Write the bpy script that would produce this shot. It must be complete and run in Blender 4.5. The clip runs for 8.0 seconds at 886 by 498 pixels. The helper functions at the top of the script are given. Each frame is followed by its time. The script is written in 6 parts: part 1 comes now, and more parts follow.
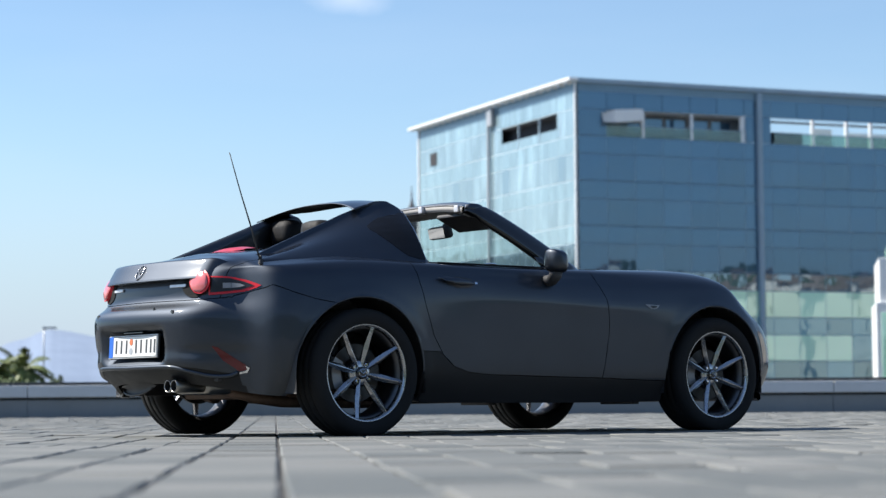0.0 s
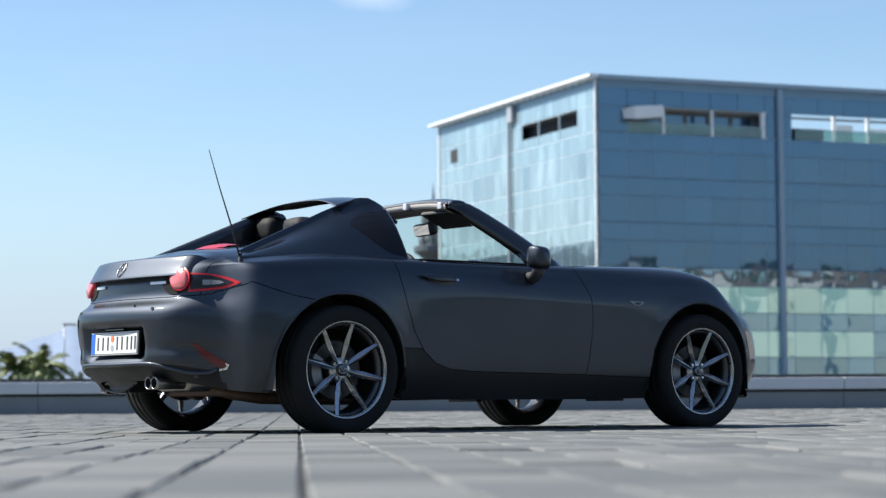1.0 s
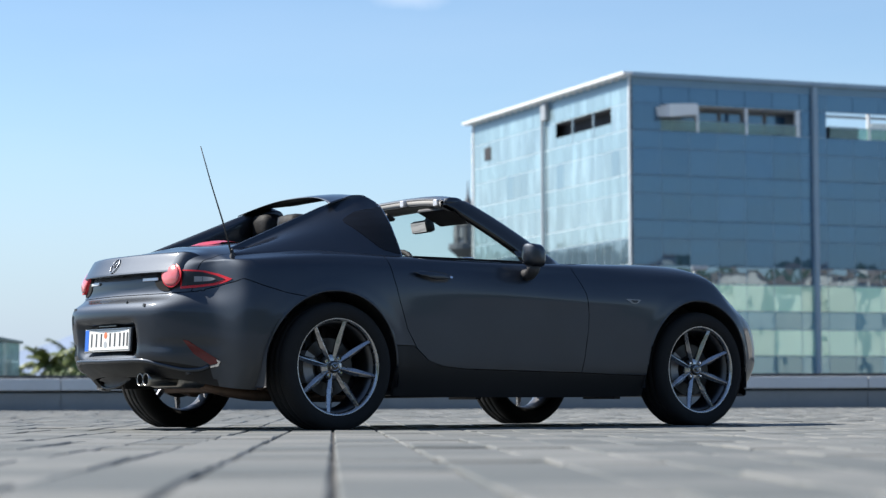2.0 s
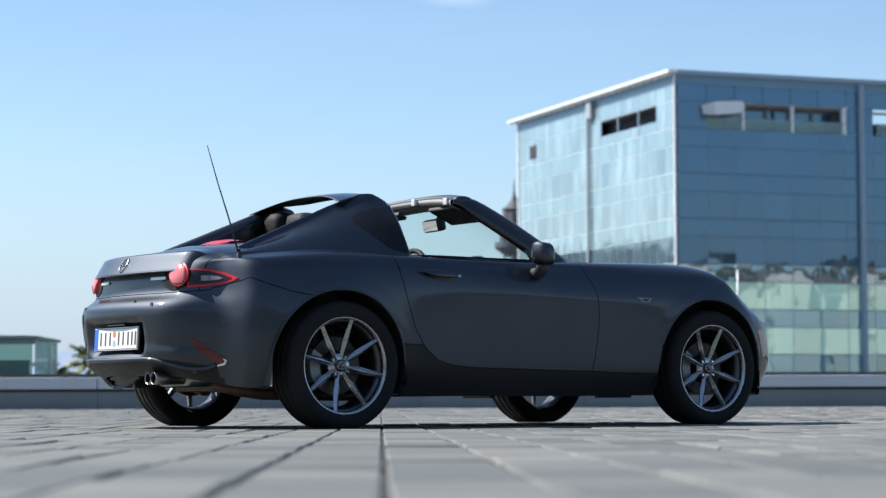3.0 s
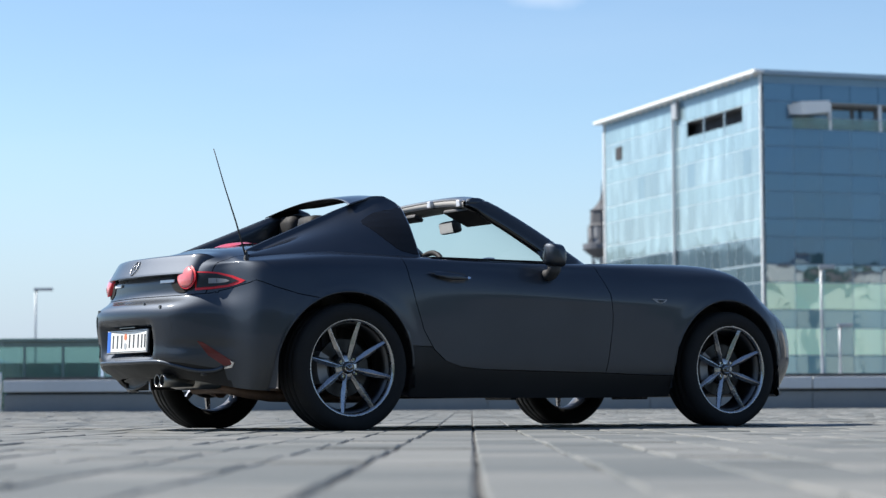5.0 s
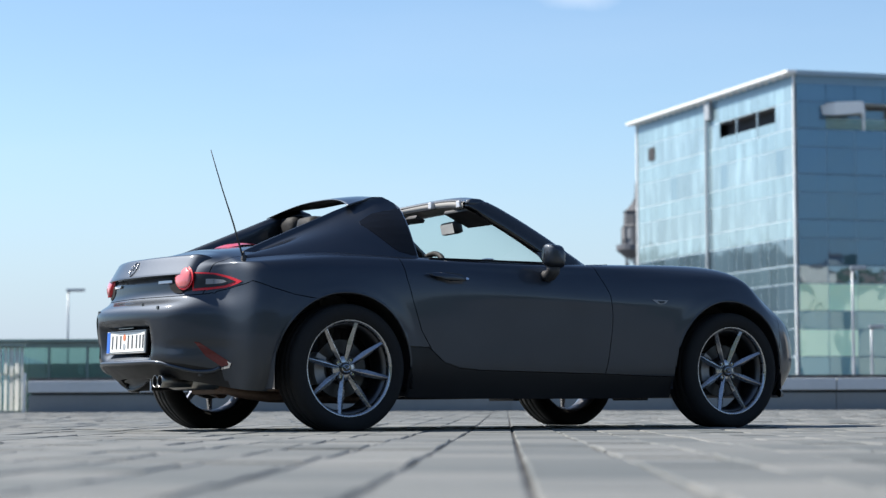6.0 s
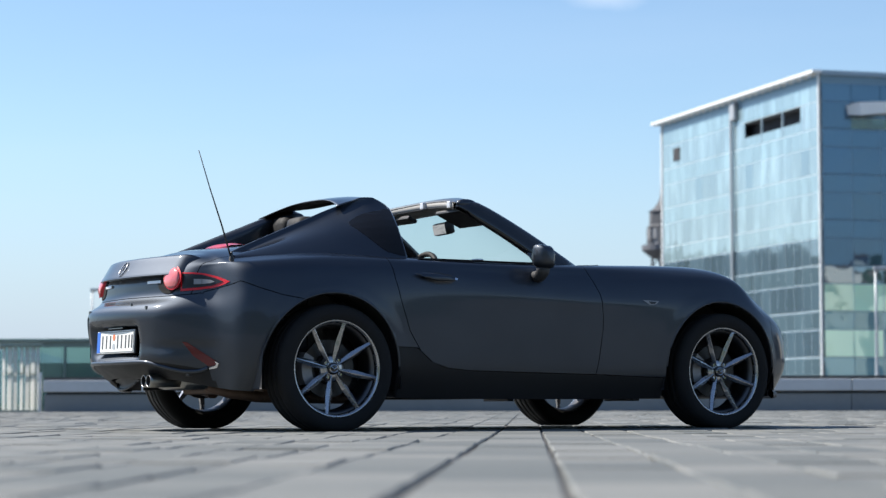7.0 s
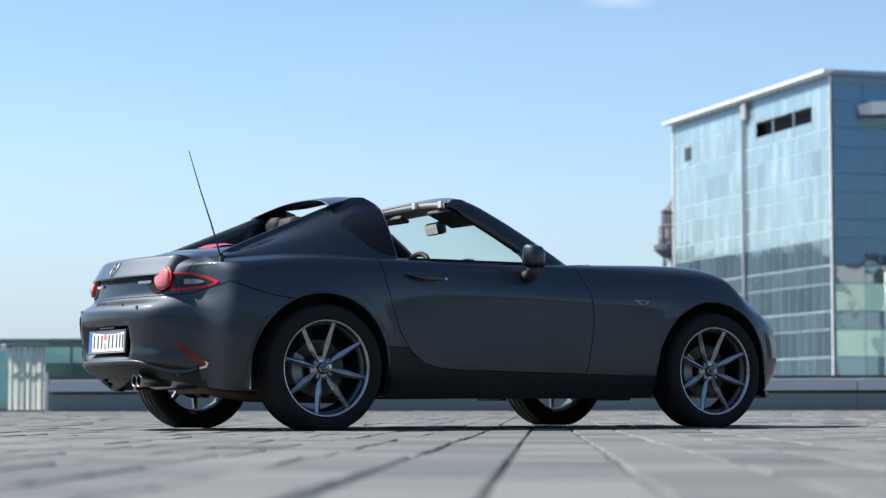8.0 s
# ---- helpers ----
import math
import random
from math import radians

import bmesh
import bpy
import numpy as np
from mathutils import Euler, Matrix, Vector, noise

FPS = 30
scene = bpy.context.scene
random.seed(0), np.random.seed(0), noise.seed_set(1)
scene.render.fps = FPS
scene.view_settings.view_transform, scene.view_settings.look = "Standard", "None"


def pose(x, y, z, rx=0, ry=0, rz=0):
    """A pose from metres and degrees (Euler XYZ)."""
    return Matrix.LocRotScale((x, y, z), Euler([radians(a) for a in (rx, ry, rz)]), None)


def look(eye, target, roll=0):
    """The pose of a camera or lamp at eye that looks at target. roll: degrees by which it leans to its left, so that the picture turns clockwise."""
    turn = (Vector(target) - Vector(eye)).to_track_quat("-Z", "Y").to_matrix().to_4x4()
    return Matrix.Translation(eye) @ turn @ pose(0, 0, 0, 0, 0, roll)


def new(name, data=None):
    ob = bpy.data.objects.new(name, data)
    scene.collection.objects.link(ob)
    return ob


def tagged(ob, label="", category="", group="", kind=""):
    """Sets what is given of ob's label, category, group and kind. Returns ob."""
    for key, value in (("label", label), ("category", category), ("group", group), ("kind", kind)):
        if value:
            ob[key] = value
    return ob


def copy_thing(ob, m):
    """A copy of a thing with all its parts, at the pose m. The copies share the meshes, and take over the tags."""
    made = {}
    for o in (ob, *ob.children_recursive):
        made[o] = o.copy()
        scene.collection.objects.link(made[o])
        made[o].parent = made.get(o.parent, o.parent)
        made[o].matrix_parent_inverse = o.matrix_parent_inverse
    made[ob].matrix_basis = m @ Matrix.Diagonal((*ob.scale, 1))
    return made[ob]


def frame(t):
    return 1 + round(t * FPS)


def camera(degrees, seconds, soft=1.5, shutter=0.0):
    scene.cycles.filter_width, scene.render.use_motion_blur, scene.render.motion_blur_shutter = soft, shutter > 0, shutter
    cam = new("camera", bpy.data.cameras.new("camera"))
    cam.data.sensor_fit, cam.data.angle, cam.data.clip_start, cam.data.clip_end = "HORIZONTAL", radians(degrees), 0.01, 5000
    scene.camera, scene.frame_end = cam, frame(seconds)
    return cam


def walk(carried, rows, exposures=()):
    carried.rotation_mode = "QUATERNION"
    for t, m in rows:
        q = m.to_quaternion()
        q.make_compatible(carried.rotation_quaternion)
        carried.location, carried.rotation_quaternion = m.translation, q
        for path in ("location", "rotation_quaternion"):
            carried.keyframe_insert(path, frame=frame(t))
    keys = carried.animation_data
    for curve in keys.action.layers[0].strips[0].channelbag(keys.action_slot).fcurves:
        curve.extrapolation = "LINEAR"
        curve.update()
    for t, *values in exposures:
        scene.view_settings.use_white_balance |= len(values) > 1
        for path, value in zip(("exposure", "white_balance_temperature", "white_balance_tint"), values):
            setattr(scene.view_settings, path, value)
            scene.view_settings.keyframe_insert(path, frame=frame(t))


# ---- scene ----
cam = camera(22.9, 8.0, soft=1.38)
PATH = [
    (0, (-6.017, -9.187, 0.14), (-4.794, -7.611, 0.283), -0.4),
    (0.5, (-5.947, -9.229, 0.14), (-4.73, -7.647, 0.281), -0.4),
    (1, (-5.857, -9.307, 0.14), (-4.65, -7.718, 0.28), -0.4),
    (1.5, (-5.765, -9.364, 0.138), (-4.57, -7.767, 0.277), -0.3),
    (3, (-5.525, -9.522, 0.138), (-4.379, -7.888, 0.275), -0.2),
    (3.5, (-5.438, -9.579, 0.138), (-4.31, -7.932, 0.275), -0.3),
    (4, (-5.344, -9.636, 0.136), (-4.236, -7.977, 0.273), -0.3),
    (4.5, (-5.273, -9.699, 0.137), (-4.181, -8.029, 0.275), -0.3),
    (6, (-5.055, -9.839, 0.135), (-4.004, -8.143, 0.275), -0.2),
    (6.5, (-4.984, -9.914, 0.135), (-3.945, -8.211, 0.275), -0.2),
    (7, (-4.903, -9.941, 0.136), (-3.873, -8.233, 0.276), -0.1),
    (7.5, (-4.856, -9.991, 0.134), (-3.831, -8.279, 0.274), -0.1),
    (8, (-4.825, -10.023, 0.134), (-3.804, -8.308, 0.274), -0.1),
]
walk(cam, [(t, look(eye, target, roll)) for t, eye, target, roll in PATH])
cam.data.dof.use_dof = True
cam.data.dof.focus_distance = 10.4
cam.data.dof.aperture_fstop = 4.6

# ---------------------------------------------------------------- world and sun
SUN_EL, SUN_AZ = radians(47), radians(-41)      # bearing from +y towards +x
world = bpy.data.worlds.new("sky_world")
scene.world = world
world.use_nodes = True
wt = world.node_tree
wt.nodes.clear()
w_out = wt.nodes.new("ShaderNodeOutputWorld")
w_bg = wt.nodes.new("ShaderNodeBackground")
w_bg.inputs["Strength"].default_value = 0.09
sky = wt.nodes.new("ShaderNodeTexSky")
sky.sky_type = "NISHITA"
sky.sun_disc = False
sky.sun_elevation = SUN_EL
sky.sun_rotation = SUN_AZ
sky.air_density, sky.dust_density, sky.ozone_density = 1.0, 0.12, 4.0
# thin clouds: soft noise on the sky's dome, and one small white cumulus
w_tc = wt.nodes.new("ShaderNodeTexCoord")
w_map = wt.nodes.new("ShaderNodeMapping")
w_map.inputs["Scale"].default_value = (1.6, 1.6, 9.0)
w_noise = wt.nodes.new("ShaderNodeTexNoise")
w_noise.inputs["Scale"].default_value = 2.3
w_noise.inputs["Detail"].default_value = 7.0
w_ramp = wt.nodes.new("ShaderNodeValToRGB")
w_ramp.color_ramp.elements[0].position = 0.47
w_ramp.color_ramp.elements[1].position = 0.80
w_ramp.color_ramp.elements[0].color = (0, 0, 0, 1)
w_ramp.color_ramp.elements[1].color = (0.05, 0.05, 0.05, 1)
w_mix = wt.nodes.new("ShaderNodeMix")
w_mix.data_type = "RGBA"
w_mix.inputs["B"].default_value = (7.6, 7.8, 8.2, 1)
wt.links.new(w_tc.outputs["Generated"], w_map.inputs["Vector"])
wt.links.new(w_map.outputs["Vector"], w_noise.inputs["Vector"])
wt.links.new(w_noise.outputs["Fac"], w_ramp.inputs["Fac"])
wt.links.new(w_ramp.outputs["Color"], w_mix.inputs["Factor"])
wt.links.new(sky.outputs["Color"], w_mix.inputs["A"])
# the cumulus: distance from one direction, roughened by noise
w_sub = wt.nodes.new("ShaderNodeVectorMath")
w_sub.operation = "SUBTRACT"
w_sub.inputs[1].default_value = (0.5700, 0.8010, 0.1840)
w_scl = wt.nodes.new("ShaderNodeVectorMath")
w_scl.operation = "MULTIPLY"
w_scl.inputs[1].default_value = (52.0, 52.0, 150.0)
w_len = wt.nodes.new("ShaderNodeVectorMath")
w_len.operation = "LENGTH"
w_n2 = wt.nodes.new("ShaderNodeTexNoise")
w_n2.inputs["Scale"].default_value = 60.0
w_n2.inputs["Detail"].default_value = 5.0
w_add = wt.nodes.new("ShaderNodeMath")
w_add.operation = "ADD"
w_cr = wt.nodes.new("ShaderNodeMapRange")
w_cr.inputs["From Min"].default_value = 1.7
w_cr.inputs["From Max"].default_value = 0.35
w_cr.inputs["To Max"].default_value = 0.34
w_mix2 = wt.nodes.new("ShaderNodeMix")
w_mix2.data_type = "RGBA"
w_mix2.inputs["B"].default_value = (8.2, 8.4, 8.8, 1)
wt.links.new(w_tc.outputs["Generated"], w_sub.inputs[0])
wt.links.new(w_sub.outputs[0], w_scl.inputs[0])
wt.links.new(w_scl.outputs[0], w_len.inputs[0])
wt.links.new(w_tc.outputs["Generated"], w_n2.inputs["Vector"])
wt.links.new(w_len.outputs["Value"], w_add.inputs[0])
wt.links.new(w_n2.outputs["Fac"], w_add.inputs[1])
wt.links.new(w_add.outputs[0], w_cr.inputs["Value"])
wt.links.new(w_cr.outputs["Result"], w_mix2.inputs["Factor"])
# pale blue haze towards the horizon
w_sep = wt.nodes.new("ShaderNodeSeparateXYZ")
w_hz = wt.nodes.new("ShaderNodeMapRange")
w_hz.interpolation_type = "SMOOTHSTEP"
w_hz.inputs["From Min"].default_value, w_hz.inputs["From Max"].default_value = 0.14, -0.02
w_hz.inputs["To Min"].default_value, w_hz.inputs["To Max"].default_value = 0.0, 0.95
w_mix3 = wt.nodes.new("ShaderNodeMix")
w_mix3.data_type = "RGBA"
w_mix3.inputs["B"].default_value = (3.05, 3.8, 5.1, 1)
wt.links.new(w_tc.outputs["Generated"], w_sep.inputs[0])
wt.links.new(w_sep.outputs["Z"], w_hz.inputs["Value"])
wt.links.new(w_hz.outputs["Result"], w_mix3.inputs["Factor"])
wt.links.new(w_mix.outputs["Result"], w_mix3.inputs["A"])
wt.links.new(w_mix3.outputs["Result"], w_mix2.inputs["A"])
wt.links.new(w_mix2.outputs["Result"], w_bg.inputs["Color"])
wt.links.new(w_bg.outputs[0], w_out.inputs["Surface"])

sun = new("sun", bpy.data.lights.new("sun", "SUN"))
sun.data.energy = 5.0
sun.data.angle = radians(0.53)
sun.data.color = (1.0, 0.95, 0.87)
sun_dir = Vector((math.sin(SUN_AZ) * math.cos(SUN_EL), math.cos(SUN_AZ) * math.cos(SUN_EL), math.sin(SUN_EL)))
sun.matrix_world = look(sun_dir * 60, (0, 0, 0))
scene.view_settings.exposure = 0.80


# ---------------------------------------------------------------- materials
def material(name, color, rough=0.5, metal=0.0, vary=0.15, scale=8.0, bump=0.0, bump_scale=60.0, island=False,
             coat=0.0, coat_rough=0.03, spec=0.5, rand=0.0, transmission=0.0, ior=1.5, alpha=1.0, rough_vary=0.1, warm=None):
    m = bpy.data.materials.new(name)
    m.use_nodes = True
    nt = m.node_tree
    b = nt.nodes["Principled BSDF"]
    tc = nt.nodes.new("ShaderNodeTexCoord")
    n1 = nt.nodes.new("ShaderNodeTexNoise")
    n1.inputs["Scale"].default_value = scale
    n1.inputs["Detail"].default_value = 6.0
    nt.links.new(tc.outputs["Object"], n1.inputs["Vector"])
    n2 = nt.nodes.new("ShaderNodeTexNoise")
    n2.inputs["Scale"].default_value = scale * 9.0
    n2.inputs["Detail"].default_value = 4.0
    nt.links.new(tc.outputs["Object"], n2.inputs["Vector"])
    add = nt.nodes.new("ShaderNodeMath")
    add.operation = "MULTIPLY_ADD"
    add.inputs[1].default_value = 0.45
    nt.links.new(n2.outputs["Fac"], add.inputs[0])
    nt.links.new(n1.outputs["Fac"], add.inputs[2])
    value = add.outputs[0]
    if rand:
        oi = nt.nodes.new("ShaderNodeNewGeometry" if island else "ShaderNodeObjectInfo")
        ra = nt.nodes.new("ShaderNodeMath")
        ra.operation = "MULTIPLY_ADD"
        ra.inputs[1].default_value = rand
        nt.links.new(oi.outputs["Random Per Island" if island else "Random"], ra.inputs[0])
        nt.links.new(value, ra.inputs[2])
        value = ra.outputs[0]
    mr = nt.nodes.new("ShaderNodeMapRange")
    mr.inputs["From Min"].default_value = 0.35
    mr.inputs["From Max"].default_value = 1.1 + rand
    nt.links.new(value, mr.inputs["Value"])
    mix = nt.nodes.new("ShaderNodeMix")
    mix.data_type = "RGBA"
    mix.inputs["A"].default_value = (*[max(0.0, c * (1 - vary)) for c in color], 1)
    mix.inputs["B"].default_value = (*[min(1.0, c * (1 + vary)) for c in (warm or color)], 1)
    nt.links.new(mr.outputs["Result"], mix.inputs["Factor"])
    nt.links.new(mix.outputs["Result"], b.inputs["Base Color"])
    rr = nt.nodes.new("ShaderNodeMapRange")
    rr.inputs["From Min"].default_value, rr.inputs["From Max"].default_value = 0.3, 0.7
    rr.inputs["To Min"].default_value = max(0.0, rough * (1 - rough_vary))
    rr.inputs["To Max"].default_value = min(1.0, rough * (1 + rough_vary))
    nt.links.new(n1.outputs["Fac"], rr.inputs["Value"])
    nt.links.new(rr.outputs["Result"], b.inputs["Roughness"])
    b.inputs["Metallic"].default_value = metal
    b.inputs["Specular IOR Level"].default_value = spec
    b.inputs["Coat Weight"].default_value = coat
    b.inputs["Coat Roughness"].default_value = coat_rough
    b.inputs["Transmission Weight"].default_value = transmission
    b.inputs["IOR"].default_value = ior
    b.inputs["Alpha"].default_value = alpha
    if bump:
        n3 = nt.nodes.new("ShaderNodeTexNoise")
        n3.inputs["Scale"].default_value = bump_scale
        n3.inputs["Detail"].default_value = 5.0
        nt.links.new(tc.outputs["Object"], n3.inputs["Vector"])
        bp = nt.nodes.new("ShaderNodeBump")
        bp.inputs["Strength"].default_value = bump
        bp.inputs["Distance"].default_value = 0.01
        nt.links.new(n3.outputs["Fac"], bp.inputs["Height"])
        nt.links.new(bp.outputs["Normal"], b.inputs["Normal"])
    return m


def car_paint(name, flake, flake_rough, coat_rough):
    """Metallic flakes under clear lacquer: a soft lobe below, a sharp one above it."""
    m = bpy.data.materials.new(name)
    m.use_nodes = True
    nt = m.node_tree
    nt.nodes.clear()
    out = nt.nodes.new("ShaderNodeOutputMaterial")
    tc = nt.nodes.new("ShaderNodeTexCoord")
    n1 = nt.nodes.new("ShaderNodeTexNoise")
    n1.inputs["Scale"].default_value = 2.5
    n1.inputs["Detail"].default_value = 3.0
    n2 = nt.nodes.new("ShaderNodeTexNoise")
    n2.inputs["Scale"].default_value = 900.0
    for n in (n1, n2):
        nt.links.new(tc.outputs["Object"], n.inputs["Vector"])
    add = nt.nodes.new("ShaderNodeMath")
    nt.links.new(n1.outputs["Fac"], add.inputs[0])
    nt.links.new(n2.outputs["Fac"], add.inputs[1])
    mr = nt.nodes.new("ShaderNodeMapRange")
    mr.inputs["From Min"].default_value, mr.inputs["From Max"].default_value = 0.6, 1.4
    mr.inputs["To Min"].default_value, mr.inputs["To Max"].default_value = 0.85, 1.15
    nt.links.new(add.outputs[0], mr.inputs["Value"])
    col = nt.nodes.new("ShaderNodeVectorMath")
    col.operation = "SCALE"
    col.inputs[0].default_value = flake
    nt.links.new(mr.outputs["Result"], col.inputs["Scale"])
    fl = nt.nodes.new("ShaderNodeBsdfGlossy")
    fl.distribution = "BECKMANN"
    fl.inputs["Roughness"].default_value = flake_rough
    nt.links.new(col.outputs[0], fl.inputs["Color"])
    dust = nt.nodes.new("ShaderNodeBsdfDiffuse")
    dust.inputs["Color"].default_value = (0.15, 0.155, 0.16, 1)
    base = nt.nodes.new("ShaderNodeMixShader")
    base.inputs[0].default_value = 0.02
    nt.links.new(fl.outputs[0], base.inputs[1])
    nt.links.new(dust.outputs[0], base.inputs[2])
    coat = nt.nodes.new("ShaderNodeBsdfGlossy")
    coat.inputs["Roughness"].default_value = coat_rough
    fr = nt.nodes.new("ShaderNodeFresnel")
    fr.inputs["IOR"].default_value = 1.38
    mx = nt.nodes.new("ShaderNodeMixShader")
    nt.links.new(fr.outputs[0], mx.inputs[0])
    nt.links.new(base.outputs[0], mx.inputs[1])
    nt.links.new(coat.outputs[0], mx.inputs[2])
    nt.links.new(mx.outputs[0], out.inputs["Surface"])
    return m


PAINT = car_paint("metallic_grey_paint", (0.049, 0.056, 0.068), 0.57, 0.10)
VALANCE = material("dark_valance", (0.011, 0.011, 0.012), 0.5, 0.0, 0.15, 10.0, 0.05, 300.0, spec=0.3)
RUBBER = material("tyre_rubber", (0.017, 0.017, 0.0175), 0.85, 0.0, 0.3, 20.0, 0.15, 300.0, spec=0.2)
PLASTIC = material("black_plastic", (0.026, 0.026, 0.028), 0.55, 0.0, 0.2, 12.0, 0.1, 400.0)
TRIM_BLACK = material("satin_black_trim", (0.006, 0.006, 0.007), 0.22, 0.0, 0.1, 6.0, spec=0.22)
GLOSS_BLACK = material("gloss_black_trim", (0.008, 0.008, 0.009), 0.12, 0.0, 0.1, 6.0, coat=0.6)
CLOTH = material("black_leather", (0.007, 0.007, 0.008), 0.65, 0.0, 0.25, 30.0, 0.2, 250.0, spec=0.3)
ALLOY = material("gunmetal_alloy", (0.42, 0.42, 0.43), 0.27, 1.0, 0.08, 14.0, coat=0.5)
STEEL = material("brushed_steel", (0.34, 0.325, 0.30), 0.33, 1.0, 0.15, 18.0, 0.05, 200.0)
BARREL = material("dark_wheel_barrel", (0.12, 0.12, 0.124), 0.45, 1.0, 0.2, 20.0)
DISC = material("brake_disc_steel", (0.07, 0.068, 0.066), 0.5, 1.0, 0.2, 25.0)
CALIPER = material("grey_caliper", (0.24, 0.24, 0.245), 0.5, 0.3, 0.2, 25.0)
RUST = material("brown_suspension_iron", (0.12, 0.075, 0.052), 0.6, 0.3, 0.4, 18.0, 0.2, 90.0)
SATIN = material("satin_silver", (0.70, 0.70, 0.72), 0.42, 0.5, 0.05, 20.0)
CHROME = material("chrome", (0.72, 0.72, 0.73), 0.08, 1.0, 0.04, 8.0)
RED_LENS = material("red_lens_plastic", (0.62, 0.014, 0.024), 0.35, 0.0, 0.1, 30.0, coat=0.25, spec=0.3)
RED_LENS_PALE = material("pale_red_lens", (0.70, 0.17, 0.175), 0.14, 0.0, 0.12, 40.0, coat=1.0)
RED_DARK = material("dark_red_reflector", (0.13, 0.012, 0.014), 0.2, 0.0, 0.15, 40.0, coat=0.2)
LAMP_GREY = material("smoked_lamp_interior", (0.014, 0.014, 0.016), 0.3, 0.0, 0.2, 30.0, spec=0.4)
LAMP_CLEAR = material("clear_lamp_reflector", (0.27, 0.27, 0.28), 0.4, 0.0, 0.2, 40.0, coat=0.1)
SEAT_RED = material("red_stop_lamp", (0.45, 0.02, 0.035), 0.3, 0.0, 0.1, 20.0, coat=0.3)
PLATE_WHITE = material("plate_white", (0.78, 0.78, 0.75), 0.35, 0.0, 0.03, 20.0)
PLATE_BLUE = material("plate_blue", (0.02, 0.13, 0.55), 0.35, 0.0, 0.05, 20.0)
PLATE_INK = material("plate_black", (0.06, 0.06, 0.065), 0.4)
STICKER = material("sticker_red_orange", (0.65, 0.18, 0.07), 0.4)
LINING = material("grey_headliner", (0.36, 0.35, 0.335), 0.8, 0.0, 0.1, 30.0, 0.1, 400.0)
MIRROR = material("mirror_glass", (0.75, 0.75, 0.75), 0.02, 1.0, 0.02)


def pane_material(name, tint, opacity, milky=False):
    """Thin clear sheet: straight-through tint with a glossy surface."""
    m = bpy.data.materials.new(name)
    m.use_nodes = True
    nt = m.node_tree
    nt.nodes.clear()
    out = nt.nodes.new("ShaderNodeOutputMaterial")
    tr = nt.nodes.new("ShaderNodeBsdfTransparent")
    tr.inputs["Color"].default_value = (*tint, 1)
    gl = nt.nodes.new("ShaderNodeBsdfGlossy")
    gl.inputs["Roughness"].default_value = 0.02
    lw = nt.nodes.new("ShaderNodeLayerWeight")
    lw.inputs["Blend"].default_value = 0.5
    pw = nt.nodes.new("ShaderNodeMath")
    pw.operation = "POWER"
    pw.inputs[1].default_value = 4.5
    nt.links.new(lw.outputs["Facing"], pw.inputs[0])
    fr = nt.nodes.new("ShaderNodeMath")
    fr.operation = "MULTIPLY_ADD"
    fr.inputs[1].default_value = 0.85
    fr.inputs[2].default_value = 0.05
    nt.links.new(pw.outputs[0], fr.inputs[0])
    mx = nt.nodes.new("ShaderNodeMixShader")
    df = nt.nodes.new("ShaderNodeBsdfTranslucent" if milky else "ShaderNodeBsdfDiffuse")
    df.inputs["Color"].default_value = (*[(0.92 if milky else 0.55) * c for c in tint], 1)
    mx0 = nt.nodes.new("ShaderNodeMixShader")
    mx0.inputs[0].default_value = opacity
    nt.links.new(tr.outputs[0], mx0.inputs[1])
    nt.links.new(df.outputs[0], mx0.inputs[2])
    nt.links.new(fr.outputs[0], mx.inputs[0])
    nt.links.new(mx0.outputs[0], mx.inputs[1])
    nt.links.new(gl.outputs[0], mx.inputs[2])
    nt.links.new(mx.outputs[0], out.inputs["Surface"])
    return m


WINDSCREEN = pane_material("windscreen_glass", (0.80, 0.90, 0.88), 0.02)
GREEN_GLASS = pane_material("green_glass", (0.62, 0.82, 0.76), 0.30)
FIN_GLASS = pane_material("pale_fin_glass", (1.0, 1.0, 0.98), 1.0, milky=True)

PAVER = material("grey_concrete_paver", (0.116, 0.136, 0.136), 0.74, 0.0, 0.44, 2.2, 0.25, 55.0, rand=0.9, warm=(0.147, 0.146, 0.136))
PAVER_FIELD = material("grey_concrete_paver_field", (0.116, 0.136, 0.136), 0.74, 0.0, 0.44, 2.2, 0.25, 55.0, rand=0.9, island=True, warm=(0.147, 0.146, 0.136))
JOINT = material("joint_sand", (0.055, 0.053, 0.05), 0.95, 0.0, 0.4, 30.0, 0.4, 200.0)
WALL_STONE = material("grey_wall_stone", (0.215, 0.23, 0.24), 0.75, 0.0, 0.15, 1.5, 0.15, 60.0, rand=0.25)
WALL_CAP = material("pale_wall_stone", (0.55, 0.565, 0.58), 0.7, 0.0, 0.12, 1.5, 0.12, 60.0, rand=0.2)
DARK_METAL = material("dark_metal", (0.05, 0.055, 0.06), 0.5, 0.5, 0.2, 4.0)
FRAME_GREEN = material("grey_green_frame", (0.22, 0.28, 0.26), 0.45, 0.4, 0.2, 4.0)
WHITE_PAINT = material("white_painted_metal", (0.78, 0.79, 0.78), 0.45, 0.0, 0.06, 1.0)
POLE_GREY = material("galvanised_pole", (0.42, 0.44, 0.46), 0.5, 0.4, 0.1, 3.0)


